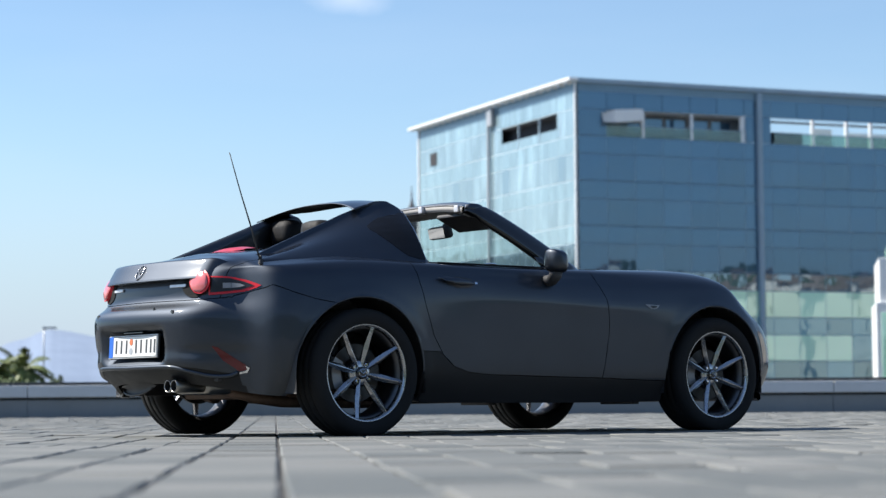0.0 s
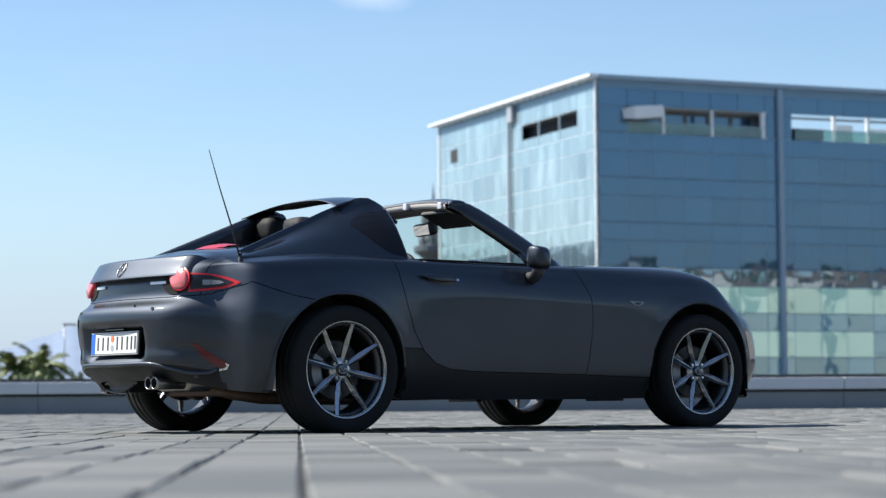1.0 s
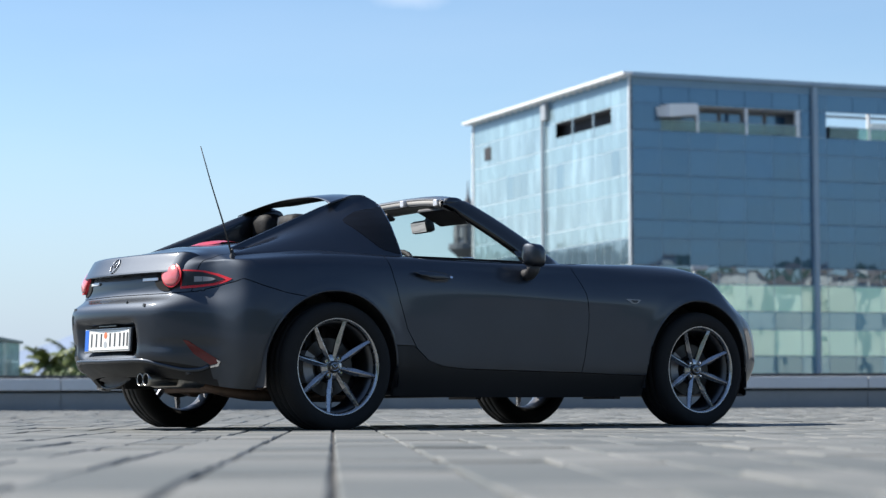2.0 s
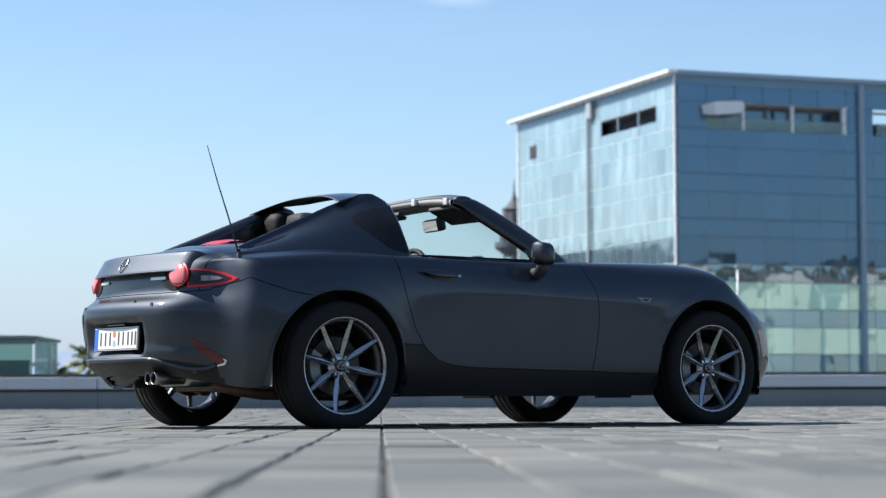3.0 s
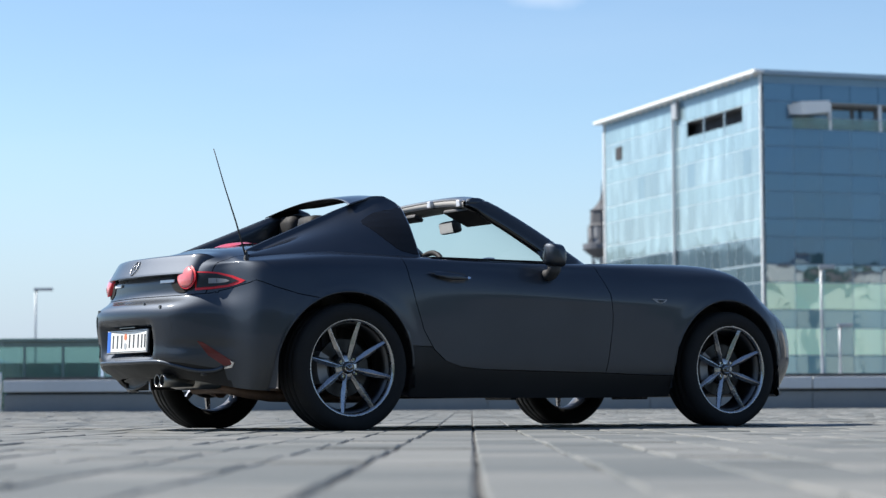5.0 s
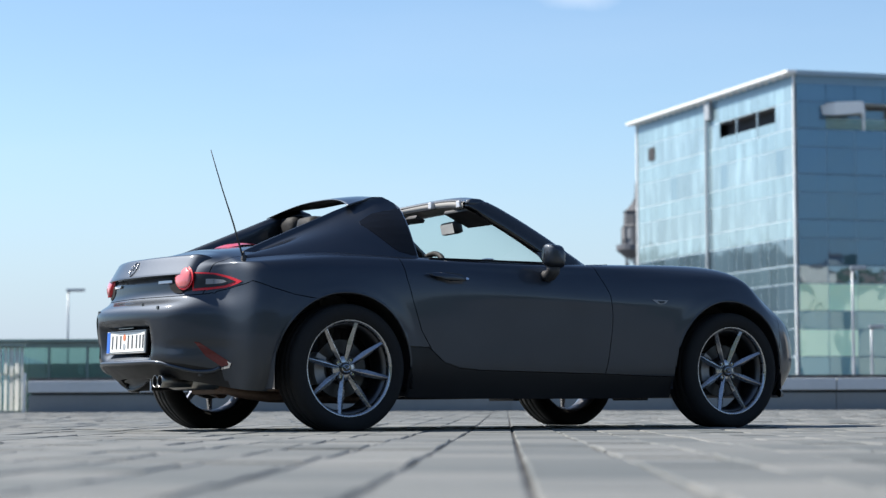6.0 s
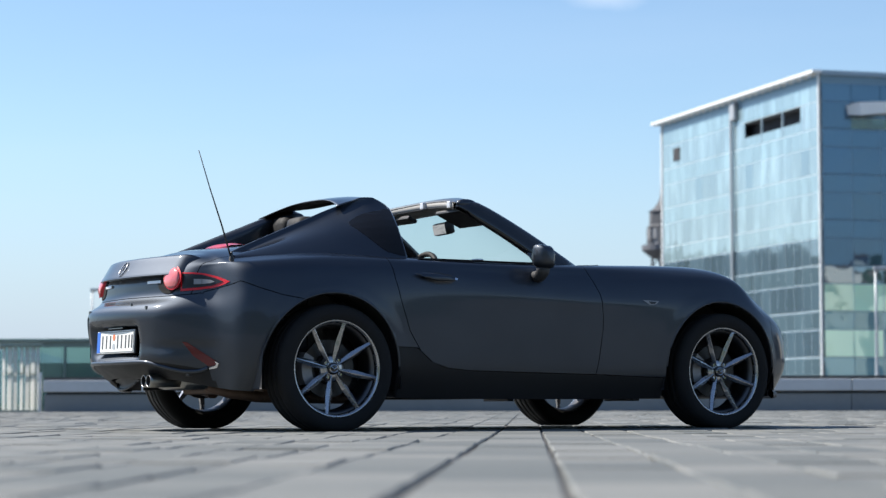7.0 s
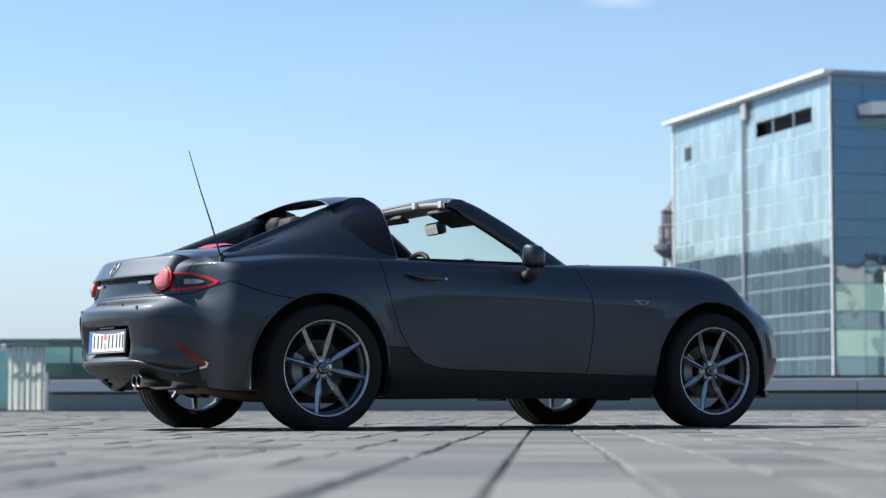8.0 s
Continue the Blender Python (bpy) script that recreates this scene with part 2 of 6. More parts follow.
def facade_glass(name, color, ior, tint, wave, tilt, vary=0.25, streak=0.0):
    """Coated curtain-wall glass: every pane slightly bowed, tilted and toned apart from its neighbours."""
    m = bpy.data.materials.new(name)
    m.use_nodes = True
    nt = m.node_tree
    b = nt.nodes["Principled BSDF"]
    tc = nt.nodes.new("ShaderNodeTexCoord")
    oi = nt.nodes.new("ShaderNodeObjectInfo")
    pos = nt.nodes.new("ShaderNodeVectorMath")
    nt.links.new(tc.outputs["Object"], pos.inputs[0])
    nt.links.new(oi.outputs["Location"], pos.inputs[1])
    bow = nt.nodes.new("ShaderNodeTexNoise")
    bow.inputs["Scale"].default_value = 0.42
    bow.inputs["Detail"].default_value = 1.5
    nt.links.new(pos.outputs[0], bow.inputs["Vector"])
    bp = nt.nodes.new("ShaderNodeBump")
    bp.inputs["Strength"].default_value = 1.0
    bp.inputs["Distance"].default_value = wave
    nt.links.new(bow.outputs["Fac"], bp.inputs["Height"])
    wn = nt.nodes.new("ShaderNodeTexWhiteNoise")
    wn.noise_dimensions = "1D"
    nt.links.new(oi.outputs["Random"], wn.inputs["W"])
    lean = nt.nodes.new("ShaderNodeVectorMath")
    lean.operation = "MULTIPLY_ADD"
    lean.inputs[1].default_value = (tilt, tilt, tilt)
    lean.inputs[2].default_value = (-tilt / 2, -tilt / 2, -tilt / 2)
    nt.links.new(wn.outputs["Color"], lean.inputs[0])
    add = nt.nodes.new("ShaderNodeVectorMath")
    nt.links.new(bp.outputs["Normal"], add.inputs[0])
    nt.links.new(lean.outputs[0], add.inputs[1])
    nrm = nt.nodes.new("ShaderNodeVectorMath")
    nrm.operation = "NORMALIZE"
    nt.links.new(add.outputs[0], nrm.inputs[0])
    nt.links.new(nrm.outputs[0], b.inputs["Normal"])
    # tone: pane by pane, with soft pale upright streaks
    mp = nt.nodes.new("ShaderNodeMapping")
    mp.inputs["Scale"].default_value = (1.1, 1.1, 0.16)
    nt.links.new(pos.outputs[0], mp.inputs["Vector"])
    st = nt.nodes.new("ShaderNodeTexNoise")
    st.inputs["Scale"].default_value = 1.0
    st.inputs["Detail"].default_value = 4.0
    nt.links.new(mp.outputs[0], st.inputs["Vector"])
    sr = nt.nodes.new("ShaderNodeMapRange")
    sr.inputs["From Min"].default_value, sr.inputs["From Max"].default_value = 0.5, 0.68
    sr.inputs["To Min"].default_value, sr.inputs["To Max"].default_value = 0.0, streak
    nt.links.new(st.outputs["Fac"], sr.inputs["Value"])
    tone = nt.nodes.new("ShaderNodeMapRange")
    tone.inputs["To Min"].default_value, tone.inputs["To Max"].default_value = 1 - vary, 1 + vary
    nt.links.new(oi.outputs["Random"], tone.inputs["Value"])
    sm = nt.nodes.new("ShaderNodeMath")
    nt.links.new(tone.outputs["Result"], sm.inputs[0])
    nt.links.new(sr.outputs["Result"], sm.inputs[1])
    col = nt.nodes.new("ShaderNodeVectorMath")
    col.operation = "SCALE"
    col.inputs[0].default_value = color
    nt.links.new(sm.outputs[0], col.inputs["Scale"])
    nt.links.new(col.outputs[0], b.inputs["Base Color"])
    b.inputs["Roughness"].default_value = 0.02
    b.inputs["IOR"].default_value = ior
    b.inputs["Specular Tint"].default_value = (*tint, 1)
    return m


# one glass in two copies: sunlight put into SUNNY colours, shade into SHADE ones
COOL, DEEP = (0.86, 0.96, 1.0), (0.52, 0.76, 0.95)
SUNNY_GLASS = facade_glass("pale_blue_glass_toned_lit", (0.205, 0.275, 0.30), 3.4, COOL, 0.010, 0.010, 0.16, 0.6)
SUNNY_SPANDREL = facade_glass("blue_spandrel_toned_lit", (0.21, 0.295, 0.325), 3.2, COOL, 0.010, 0.010, 0.10, 0.45)
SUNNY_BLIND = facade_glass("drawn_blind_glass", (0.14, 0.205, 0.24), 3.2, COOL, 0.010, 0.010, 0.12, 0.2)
# the mirrored dark skyline is put into the colour of these lower panes
SUNNY_LOW = facade_glass("lower_glass_mirror_tone", (0.078, 0.122, 0.155), 3.0, COOL, 0.010, 0.008, 0.25, 0.15)
SUNNY_BAND = facade_glass("lower_band_mirror_tone", (0.095, 0.147, 0.18), 3.0, COOL, 0.010, 0.008, 0.15, 0.15)
SHADE_GLASS = facade_glass("blue_glass_toned_shaded", (0.034, 0.082, 0.148), 2.2, DEEP, 0.016, 0.010, 0.14, 0.10)
SHADE_DARK = facade_glass("window_glass_toned_shaded", (0.026, 0.062, 0.115), 2.3, DEEP, 0.016, 0.012, 0.25, 0.10)
SHADE_SPANDREL = facade_glass("blue_spandrel_toned_shaded", (0.038, 0.092, 0.158), 2.2, DEEP, 0.016, 0.010, 0.10, 0.05)
FACADE_WAVY = facade_glass("rippled_mirror_glass", (0.05, 0.10, 0.14), 3.2, (0.70, 0.86, 0.95), 0.026, 0.010, 0.15)
FACADE_PALE = facade_glass("pale_green_glass", (0.62, 0.95, 0.70), 2.5, (0.82, 1.0, 0.94), 0.020, 0.012, 0.20)
FACADE_TEAL = facade_glass("deep_teal_glass", (0.15, 0.32, 0.36), 2.3, (0.7, 0.95, 1.0), 0.020, 0.012, 0.30)
FACADE_SPANDREL = material("blue_parapet_glass", (0.14, 0.24, 0.32), 0.1, 0.0, 0.15, 0.25, spec=0.5)
RECESS_GREY = material("grey_recess_wall", (0.16, 0.16, 0.17), 0.8, 0.0, 0.3, 0.5)
PALE_RENDER = material("pale_lime_wash", (0.74, 0.70, 0.64), 0.9, 0.0, 0.2, 0.15)
MULLION = material("grey_mullion", (0.26, 0.35, 0.42), 0.45, 0.1, 0.12, 0.5)
# lighter copy of the mullion, with sunlight put into its colour
LIT_MULLION = material("mullion_toned_lit", (0.66, 0.76, 0.80), 0.4, 0.1, 0.12, 0.5)
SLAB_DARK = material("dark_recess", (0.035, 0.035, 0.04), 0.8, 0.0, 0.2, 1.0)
LEAF = material("palm_leaf_green", (0.14, 0.17, 0.052), 0.5, 0.0, 0.5, 0.8, spec=0.4)
TREE_LEAF = material("tree_leaf_green", (0.075, 0.11, 0.036), 0.6, 0.0, 0.5, 0.6, spec=0.3)
BARK = material("bark_brown", (0.16, 0.12, 0.085), 0.9, 0.0, 0.3, 3.0, 0.4, 20.0)
# tower colours greyed towards blue, with the distance haze put into them
TOWER_STEEL = material("tower_steel_haze_grey", (0.13, 0.135, 0.15), 0.6, 0.3, 0.2, 0.4)
TOWER_PANEL = material("tower_panels_haze_grey", (0.26, 0.265, 0.275), 0.8, 0.0, 0.2, 0.4)
TOWER_CLADDING = material("tower_cladding_haze_grey", (0.10, 0.103, 0.112), 0.8, 0.0, 0.2, 0.4)
WOODS = material("dark_wood_foliage", (0.055, 0.075, 0.04), 0.9, 0.0, 0.5, 0.3, spec=0.1)
ROOF_TILE = material("brown_roof_tile", (0.20, 0.15, 0.12), 0.8, 0.0, 0.3, 0.5)
# blue-grey of the distance haze is mixed into the hill's colour
HILL = material("hill_scrub_haze_tint", (0.21, 0.26, 0.345), 1.0, 0.0, 0.2, 0.006, spec=0.0)
FAR_GROUND = material("far_ground", (0.11, 0.11, 0.105), 0.9, 0.0, 0.25, 0.05)


# ---------------------------------------------------------------- mesh helpers
def part(name, bm, mat, parent=None, label="", smooth=False):
    me = bpy.data.meshes.new(name)
    bmesh.ops.recalc_face_normals(bm, faces=bm.faces)
    bm.to_mesh(me)
    bm.free()
    me.materials.append(mat)
    if smooth:
        for p in me.polygons:
            p.use_smooth = True
    ob = new(name, me)
    ob.parent = parent
    if label:
        ob["label"] = label
    return ob


def box(bm, x0, x1, y0, y1, z0, z1, bevel=0.0):
    vs = [bm.verts.new((x, y, z)) for x in (x0, x1) for y in (y0, y1) for z in (z0, z1)]
    fs = [bm.faces.new([vs[i] for i in q]) for q in ((0, 1, 3, 2), (4, 6, 7, 5), (0, 4, 5, 1), (2, 3, 7, 6), (0, 2, 6, 4), (1, 5, 7, 3))]
    if bevel:
        edges = list({e for f in fs for e in f.edges})
        bmesh.ops.bevel(bm, geom=edges, offset=bevel, segments=2, affect="EDGES", profile=0.6)
    return vs


def boxes(*specs, bevel=0.0):
    bm = bmesh.new()
    for s in specs:
        box(bm, *s, bevel=bevel)
    return bm


def lathe(profile, n=64, axis="Y", center=(0, 0, 0), closed=False):
    """Surface of revolution: profile rows of (radius, along the axis)."""
    bm = bmesh.new()
    rings = []
    for r, h in profile:
        ring = []
        for i in range(n):
            a = 2 * math.pi * i / n
            c, s = r * math.cos(a), r * math.sin(a)
            p = {"Y": (c, h, s), "Z": (c, s, h), "X": (h, c, s)}[axis]
            ring.append(bm.verts.new(Vector(p) + Vector(center)))
        rings.append(ring)
    pairs = list(zip(rings, rings[1:])) + ([(rings[-1], rings[0])] if closed else [])
    for a, b in pairs:
        for i in range(n):
            bm.faces.new((a[i], a[(i + 1) % n], b[(i + 1) % n], b[i]))
    if not closed:
        bm.faces.new(rings[0])
        bm.faces.new(rings[-1])
    return bm


def tube(points, radius, n=8, flat=1.0, bm=None):
    """A swept tube; radius is one number or one for each point; flat squashes its height."""
    bm = bm or bmesh.new()
    pts = [Vector(p) for p in points]
    rad = radius if isinstance(radius, (list, tuple)) else [radius] * len(pts)
    rings = []
    for i, p in enumerate(pts):
        d = (pts[min(i + 1, len(pts) - 1)] - pts[max(i - 1, 0)]).normalized()
        up = Vector((0, 0, 1)) if abs(d.z) < 0.95 else Vector((1, 0, 0))
        s = d.cross(up).normalized()
        u = s.cross(d).normalized()
        rings.append([bm.verts.new(p + rad[i] * (math.cos(2 * math.pi * k / n) * s + flat * math.sin(2 * math.pi * k / n) * u)) for k in range(n)])
    for a, b in zip(rings, rings[1:]):
        for i in range(n):
            bm.faces.new((a[i], a[(i + 1) % n], b[(i + 1) % n], b[i]))
    bm.faces.new(rings[0])
    bm.faces.new(rings[-1])
    return bm


def spline(keys, n):
    """Catmull-Rom through keys (rows of numbers), n steps to each span."""
    k = np.array(keys, float)
    out = []
    for i in range(len(k) - 1):
        p0, p1, p2, p3 = k[max(i - 1, 0)], k[i], k[i + 1], k[min(i + 2, len(k) - 1)]
        m = n[i] if isinstance(n, (list, tuple)) else n
        for j in range(m):
            t = j / m
            out.append(0.5 * (2 * p1 + (p2 - p0) * t + (2 * p0 - 5 * p1 + 4 * p2 - p3) * t * t + (3 * p1 - p0 - 3 * p2 + p3) * t ** 3))
    out.append(k[-1])
    return np.array(out)


# ---------------------------------------------------------------- ground, paving and parapet
PLAZA = pose(0, 0, 0, 0, 0, -33.4)              # local x along the parapet, local y towards it


def far_point(bearing, distance, z=0.0, eye=(-5.4, -9.6)):
    a = radians(bearing)
    return Vector((eye[0] + distance * math.sin(a), eye[1] + distance * math.cos(a), z))


bm = bmesh.new()
bmesh.ops.create_circle(bm, cap_ends=True, radius=4200, segments=64)
ground = part("ground", bm, FAR_GROUND)
ground.location = (0, 0, -0.03)
tagged(ground, "grey paved open ground reaching to the horizon", "ground", kind="structure")

SLOPE = 0.0042                                  # the paving rises a little towards the open side
bm = bmesh.new()
rows = [[bm.verts.new((x, y, z + SLOPE * max(0, -.6 - y))) for x in (-10.2, 12.0) for z in (-.028, -.007)] for y in (-16.0, -.6, 23.2)]
for a, b in zip(rows, rows[1:]):
    for i, j in ((0, 1), (1, 3), (3, 2), (2, 0)):
        bm.faces.new((a[i], a[j], b[j], b[i]))
bm.faces.new([rows[0][i] for i in (0, 1, 3, 2)])
bm.faces.new([rows[2][i] for i in (0, 1, 3, 2)])
pavement = part("pavement", bm, JOINT)
pavement.matrix_world = PLAZA
tagged(pavement, "plaza paving of long grey concrete pavers with dark joints", "paving", kind="structure")


def parapet(name, x0, x1):
    ob = part(name, boxes((x0, x1, 23.2, 24.0, -0.02, 0.275), bevel=0.006), WALL_STONE)
    ob.matrix_world = PLAZA
    tagged(ob, "low grey stone parapet with a pale projecting cap", "parapet wall", kind="structure")
    n = int((x1 - x0) / 2.35)
    step = (x1 - x0) / n
    # recessed strip coloured dark, the shade under the cap put into it
    part("shadow_gap", boxes((x0 + 0.02, x1 - 0.02, 23.3, 23.95, 0.270, 0.312)), DARK_METAL, ob)
    for i in range(n):
        a, b = x0 + i * step, x0 + (i + 1) * step - 0.012
        part("cap_stone", boxes((a, b, 23.12, 24.02, 0.311, 0.495), bevel=0.012), WALL_CAP, ob)
        part("face_slab", boxes((a, b, 23.185, 23.21, -0.01, 0.262), bevel=0.004), WALL_STONE, ob)
    part("coping_strip", boxes((x0, x1, 23.2, 24.05, 0.494, 0.545), bevel=0.008), DARK_METAL, ob)
    return ob


parapet("parapet_wall", -6.28, 24.0)


# ---------------------------------------------------------------- glass skylight box behind the parapet
def skylight():
    root = new("glass_skylight")
    root.matrix_world = PLAZA @ pose(0, 0, 0)
    tagged(root, "low green glass skylight box with a dark metal roof edge", "skylight")
    x0, x1, y0, y1, top = -7.45, -4.88, 24.15, 26.6, 1.17
    part("roof_edge", boxes((x0 - 0.08, x1 + 0.05, y0 - 0.06, y1, top - 0.045, top), bevel=0.008), FRAME_GREEN, root)
    part("roof_beam", boxes((x0, x1, y0, y0 + 0.06, top - 0.13, top - 0.05), bevel=0.006), FRAME_GREEN, root)
    part("base_frame", boxes((x0, x1, y0, y1, -0.02, 0.05), bevel=0.006), FRAME_GREEN, root)
    part("inner_bench", boxes((x0 + 0.5, x1 - 0.25, y0 + 0.9, y0 + 1.0, 0.05, 0.80)), FRAME_GREEN, root)
    for i in range(4):
        a = x0 + 0.04 + i * (x1 - x0 - 0.08) / 4
        part("pane", boxes((a + 0.01, a + (x1 - x0 - 0.08) / 4 - 0.01, y0 + 0.005, y0 + 0.02, 0.05, top - 0.05)), GREEN_GLASS, root)
        part("mullion", boxes((a - 0.018, a + 0.018, y0 - 0.004, y0 + 0.05, 0.04, top - 0.05), bevel=0.004), FRAME_GREEN, root)
    for i in range(2):
        part("white_bracket", boxes((x0 + 0.55 + i * 1.2, x0 + 0.62 + i * 1.2, y0 + 0.06, y0 + 0.16, 0.62, 0.74), bevel=0.01), WHITE_PAINT, root)
    part("side_pane", boxes((x1 - 0.02, x1 - 0.005, y0 + 0.05, y1 - 0.05, 0.05, top - 0.05)), GREEN_GLASS, root)
    for k in range(3):
        part("roof_pane", boxes((x0 + 0.1 + k * 0.8, x0 + 0.86 + k * 0.8, y0 + 0.1, y1 - 0.05, top + 0.002, top + 0.012)), GREEN_GLASS, root)
    return root


skylight()


def glass_screen():
    root = new("glass_screen")
    root.matrix_world = PLAZA
    tagged(root, "screen of upright green glass fins ending the parapet", "glass screen")
    xs = [-6.97, -6.88, -6.79, -6.69, -6.60, -6.51, -6.43]
    part("top_rail", boxes((-7.06, -6.36, 23.35, 23.47, 1.03, 1.08), bevel=0.01), FRAME_GREEN, root)
    part("bottom_rail", boxes((-7.03, -6.36, 23.37, 23.45, -0.01, 0.025), bevel=0.006), FRAME_GREEN, root)
    part("mid_rail", boxes((-7.02, -6.50, 23.405, 23.425, 0.60, 0.62)), FRAME_GREEN, root)
    for i, x in enumerate(xs):
        w = 0.070 if i % 3 else 0.048
        fin = part("fin", boxes((x - w / 2, x + w / 2, 23.38 + 0.012 * (i % 2), 23.392 + 0.012 * (i % 2), 0.02, 1.035)), FIN_GLASS, root)
    part("end_post", boxes((-6.40, -6.355, 23.30, 23.36, -0.01, 0.62), bevel=0.008), WHITE_PAINT, root)
    part("corner_cap", boxes((-7.12, -7.03, 23.33, 23.49, 0.97, 1.075), bevel=0.02), WHITE_PAINT, root)
    return root


glass_screen()


# ---------------------------------------------------------------- office building of glass
def shared(name, me, parent, m, mat=None):
    ob = new(name, me)
    ob.parent = parent
    ob.matrix_basis = m
    return ob


def panel_mesh(name, w, h, mat, axis):
    """A glass panel with a bevelled edge: its face looks along -axis."""
    bm = bmesh.new()
    if axis == "x":
        box(bm, -0.05, 0.05, 0.0, w, 0.0, h, bevel=0.03)
    else:
        box(bm, 0.0, w, -0.05, 0.05, 0.0, h, bevel=0.03)
    me = bpy.data.meshes.new(name)
    bm.to_mesh(me)
    bm.free()
    me.materials.append(mat)
    return me


def office_building():
    root = new("office_building")
    root.matrix_world = pose(118.2, 132.1, 0, 0, 0, -15)
    tagged(root, "seven-storey office building with a blue-green glass curtain wall", "office building")
    LX, LY, H, FL, OPEN = 62.0, 35.7, 28.0, 3.9, 19.4
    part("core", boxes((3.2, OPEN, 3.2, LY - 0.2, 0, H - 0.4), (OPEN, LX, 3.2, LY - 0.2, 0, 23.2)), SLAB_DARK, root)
    for k in range(7):
        z = k * FL
        part("floor_slab", boxes((0.12, LX, 0.12, LY - 0.1, z - 0.3, z)), MULLION, root)
    # roof edges
    part("cornice", boxes((-0.85, 0.05, -0.6, LY + 1.1, H + 0.06, H + 0.34), bevel=0.05), WHITE_PAINT, root, "white roof edge")
    part("cornice", boxes((0.05, LX, -0.35, 0.3, H - 0.05, H + 0.38), bevel=0.05), MULLION, root)
    part("roof", boxes((0, OPEN, 0.3, LY, H - 0.2, H)), FAR_GROUND, root)
    for i in range(24):
        y = 0.5 + i * 1.5
        part("cornice_bracket", boxes((-0.75, 0.0, y, y + 0.22, H - 0.10, H + 0.055)), WHITE_PAINT, root)
    part("corner_fin", boxes((-0.11, 0.06, -0.11, 0.06, 0, H - 0.05), bevel=0.03), WHITE_PAINT, root, "white metal corner strip")
    part("end_fin", boxes((-0.16, 0.1, LY - 0.1, LY + 0.14, 0, H - 0.05), bevel=0.04), WHITE_PAINT, root)
    # sunlit face: panes and mullions in the copies coloured as lit
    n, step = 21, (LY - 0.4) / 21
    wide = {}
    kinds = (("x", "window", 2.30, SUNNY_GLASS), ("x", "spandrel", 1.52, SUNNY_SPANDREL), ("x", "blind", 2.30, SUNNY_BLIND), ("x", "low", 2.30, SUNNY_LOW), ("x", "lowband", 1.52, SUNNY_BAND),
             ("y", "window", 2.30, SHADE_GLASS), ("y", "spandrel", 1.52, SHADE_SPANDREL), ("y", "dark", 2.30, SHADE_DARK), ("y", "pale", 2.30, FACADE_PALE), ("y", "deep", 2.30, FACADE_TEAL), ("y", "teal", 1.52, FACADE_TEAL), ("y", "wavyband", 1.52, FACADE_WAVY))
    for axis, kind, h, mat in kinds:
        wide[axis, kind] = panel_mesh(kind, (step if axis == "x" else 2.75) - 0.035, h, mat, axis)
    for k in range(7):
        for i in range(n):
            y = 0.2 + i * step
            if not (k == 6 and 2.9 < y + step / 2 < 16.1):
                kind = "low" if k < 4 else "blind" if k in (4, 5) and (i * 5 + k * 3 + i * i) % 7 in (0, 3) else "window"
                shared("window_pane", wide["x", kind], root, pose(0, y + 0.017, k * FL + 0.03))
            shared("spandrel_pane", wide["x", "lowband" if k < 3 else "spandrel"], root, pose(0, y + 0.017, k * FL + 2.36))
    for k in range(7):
        part("transom", boxes((-0.035, 0.02, 0.2, LY - 0.2, k * FL + 2.325, k * FL + 2.365)), LIT_MULLION, root)
        part("transom", boxes((-0.035, 0.02, 0.2, LY - 0.2, k * FL + 3.865, k * FL + 3.925)), LIT_MULLION, root)
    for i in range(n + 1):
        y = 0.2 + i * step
        part("mullion", boxes((-0.03, 0.0, y - 0.04, y + 0.04, 0, 23.4 if 3 < y < 16 else H - 0.4)), LIT_MULLION, root)
    part("parapet_band", boxes((-0.04, 0.04, 0.2, LY - 0.2, 27.28, H - 0.02)), FACADE_SPANDREL, root)
    # loggia in the top storey: three openings over pale balustrades, shade put into the dark back wall
    part("loggia_shade_wall", boxes((0.9, 1.0, 2.4, 16.6, 23.5, 25.7)), SLAB_DARK, root)
    part("loggia_ceiling", boxes((0.06, 1.0, 2.4, 16.6, 25.62, 25.7)), RECESS_GREY, root)
    for i in range(3):
        y = 2.95 + i * 4.4
        part("balustrade_pane", boxes((-0.03, 0.03, y, y + 4.25, 23.45, 24.32)), SUNNY_SPANDREL, root)
        part("loggia_post", boxes((-0.06, 0.1, y - 0.2, y - 0.03, 23.4, 25.75)), MULLION, root)
    part("open_casement", boxes((-0.12, -0.07, 31.0, 32.6, 24.0, 25.3), bevel=0.02), SLAB_DARK, root)
    part("downpipe", boxes((-0.38, -0.15, 17.85, 18.10, 0, 26.4), bevel=0.04), POLE_GREY, root)
    part("pipe_hopper", boxes((-0.5, -0.1, 16.8, 17.9, 26.2, 27.8), bevel=0.08), POLE_GREY, root)
    # shaded face: blue glass coloured as shaded, with darker window groups, pale green glass in the lower storeys
    m = 22
    dark_cells = {1, 2, 3, 5, 7, 8, 9, 11, 12, 14, 15}
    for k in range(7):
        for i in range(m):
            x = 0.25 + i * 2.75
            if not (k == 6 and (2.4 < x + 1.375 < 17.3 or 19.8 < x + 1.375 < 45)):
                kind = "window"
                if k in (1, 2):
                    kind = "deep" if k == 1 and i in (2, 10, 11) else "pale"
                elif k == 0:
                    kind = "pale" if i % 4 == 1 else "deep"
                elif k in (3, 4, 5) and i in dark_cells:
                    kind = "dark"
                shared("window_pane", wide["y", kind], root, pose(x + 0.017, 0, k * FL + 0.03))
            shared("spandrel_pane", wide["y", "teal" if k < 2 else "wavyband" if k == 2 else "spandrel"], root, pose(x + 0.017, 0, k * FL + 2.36))
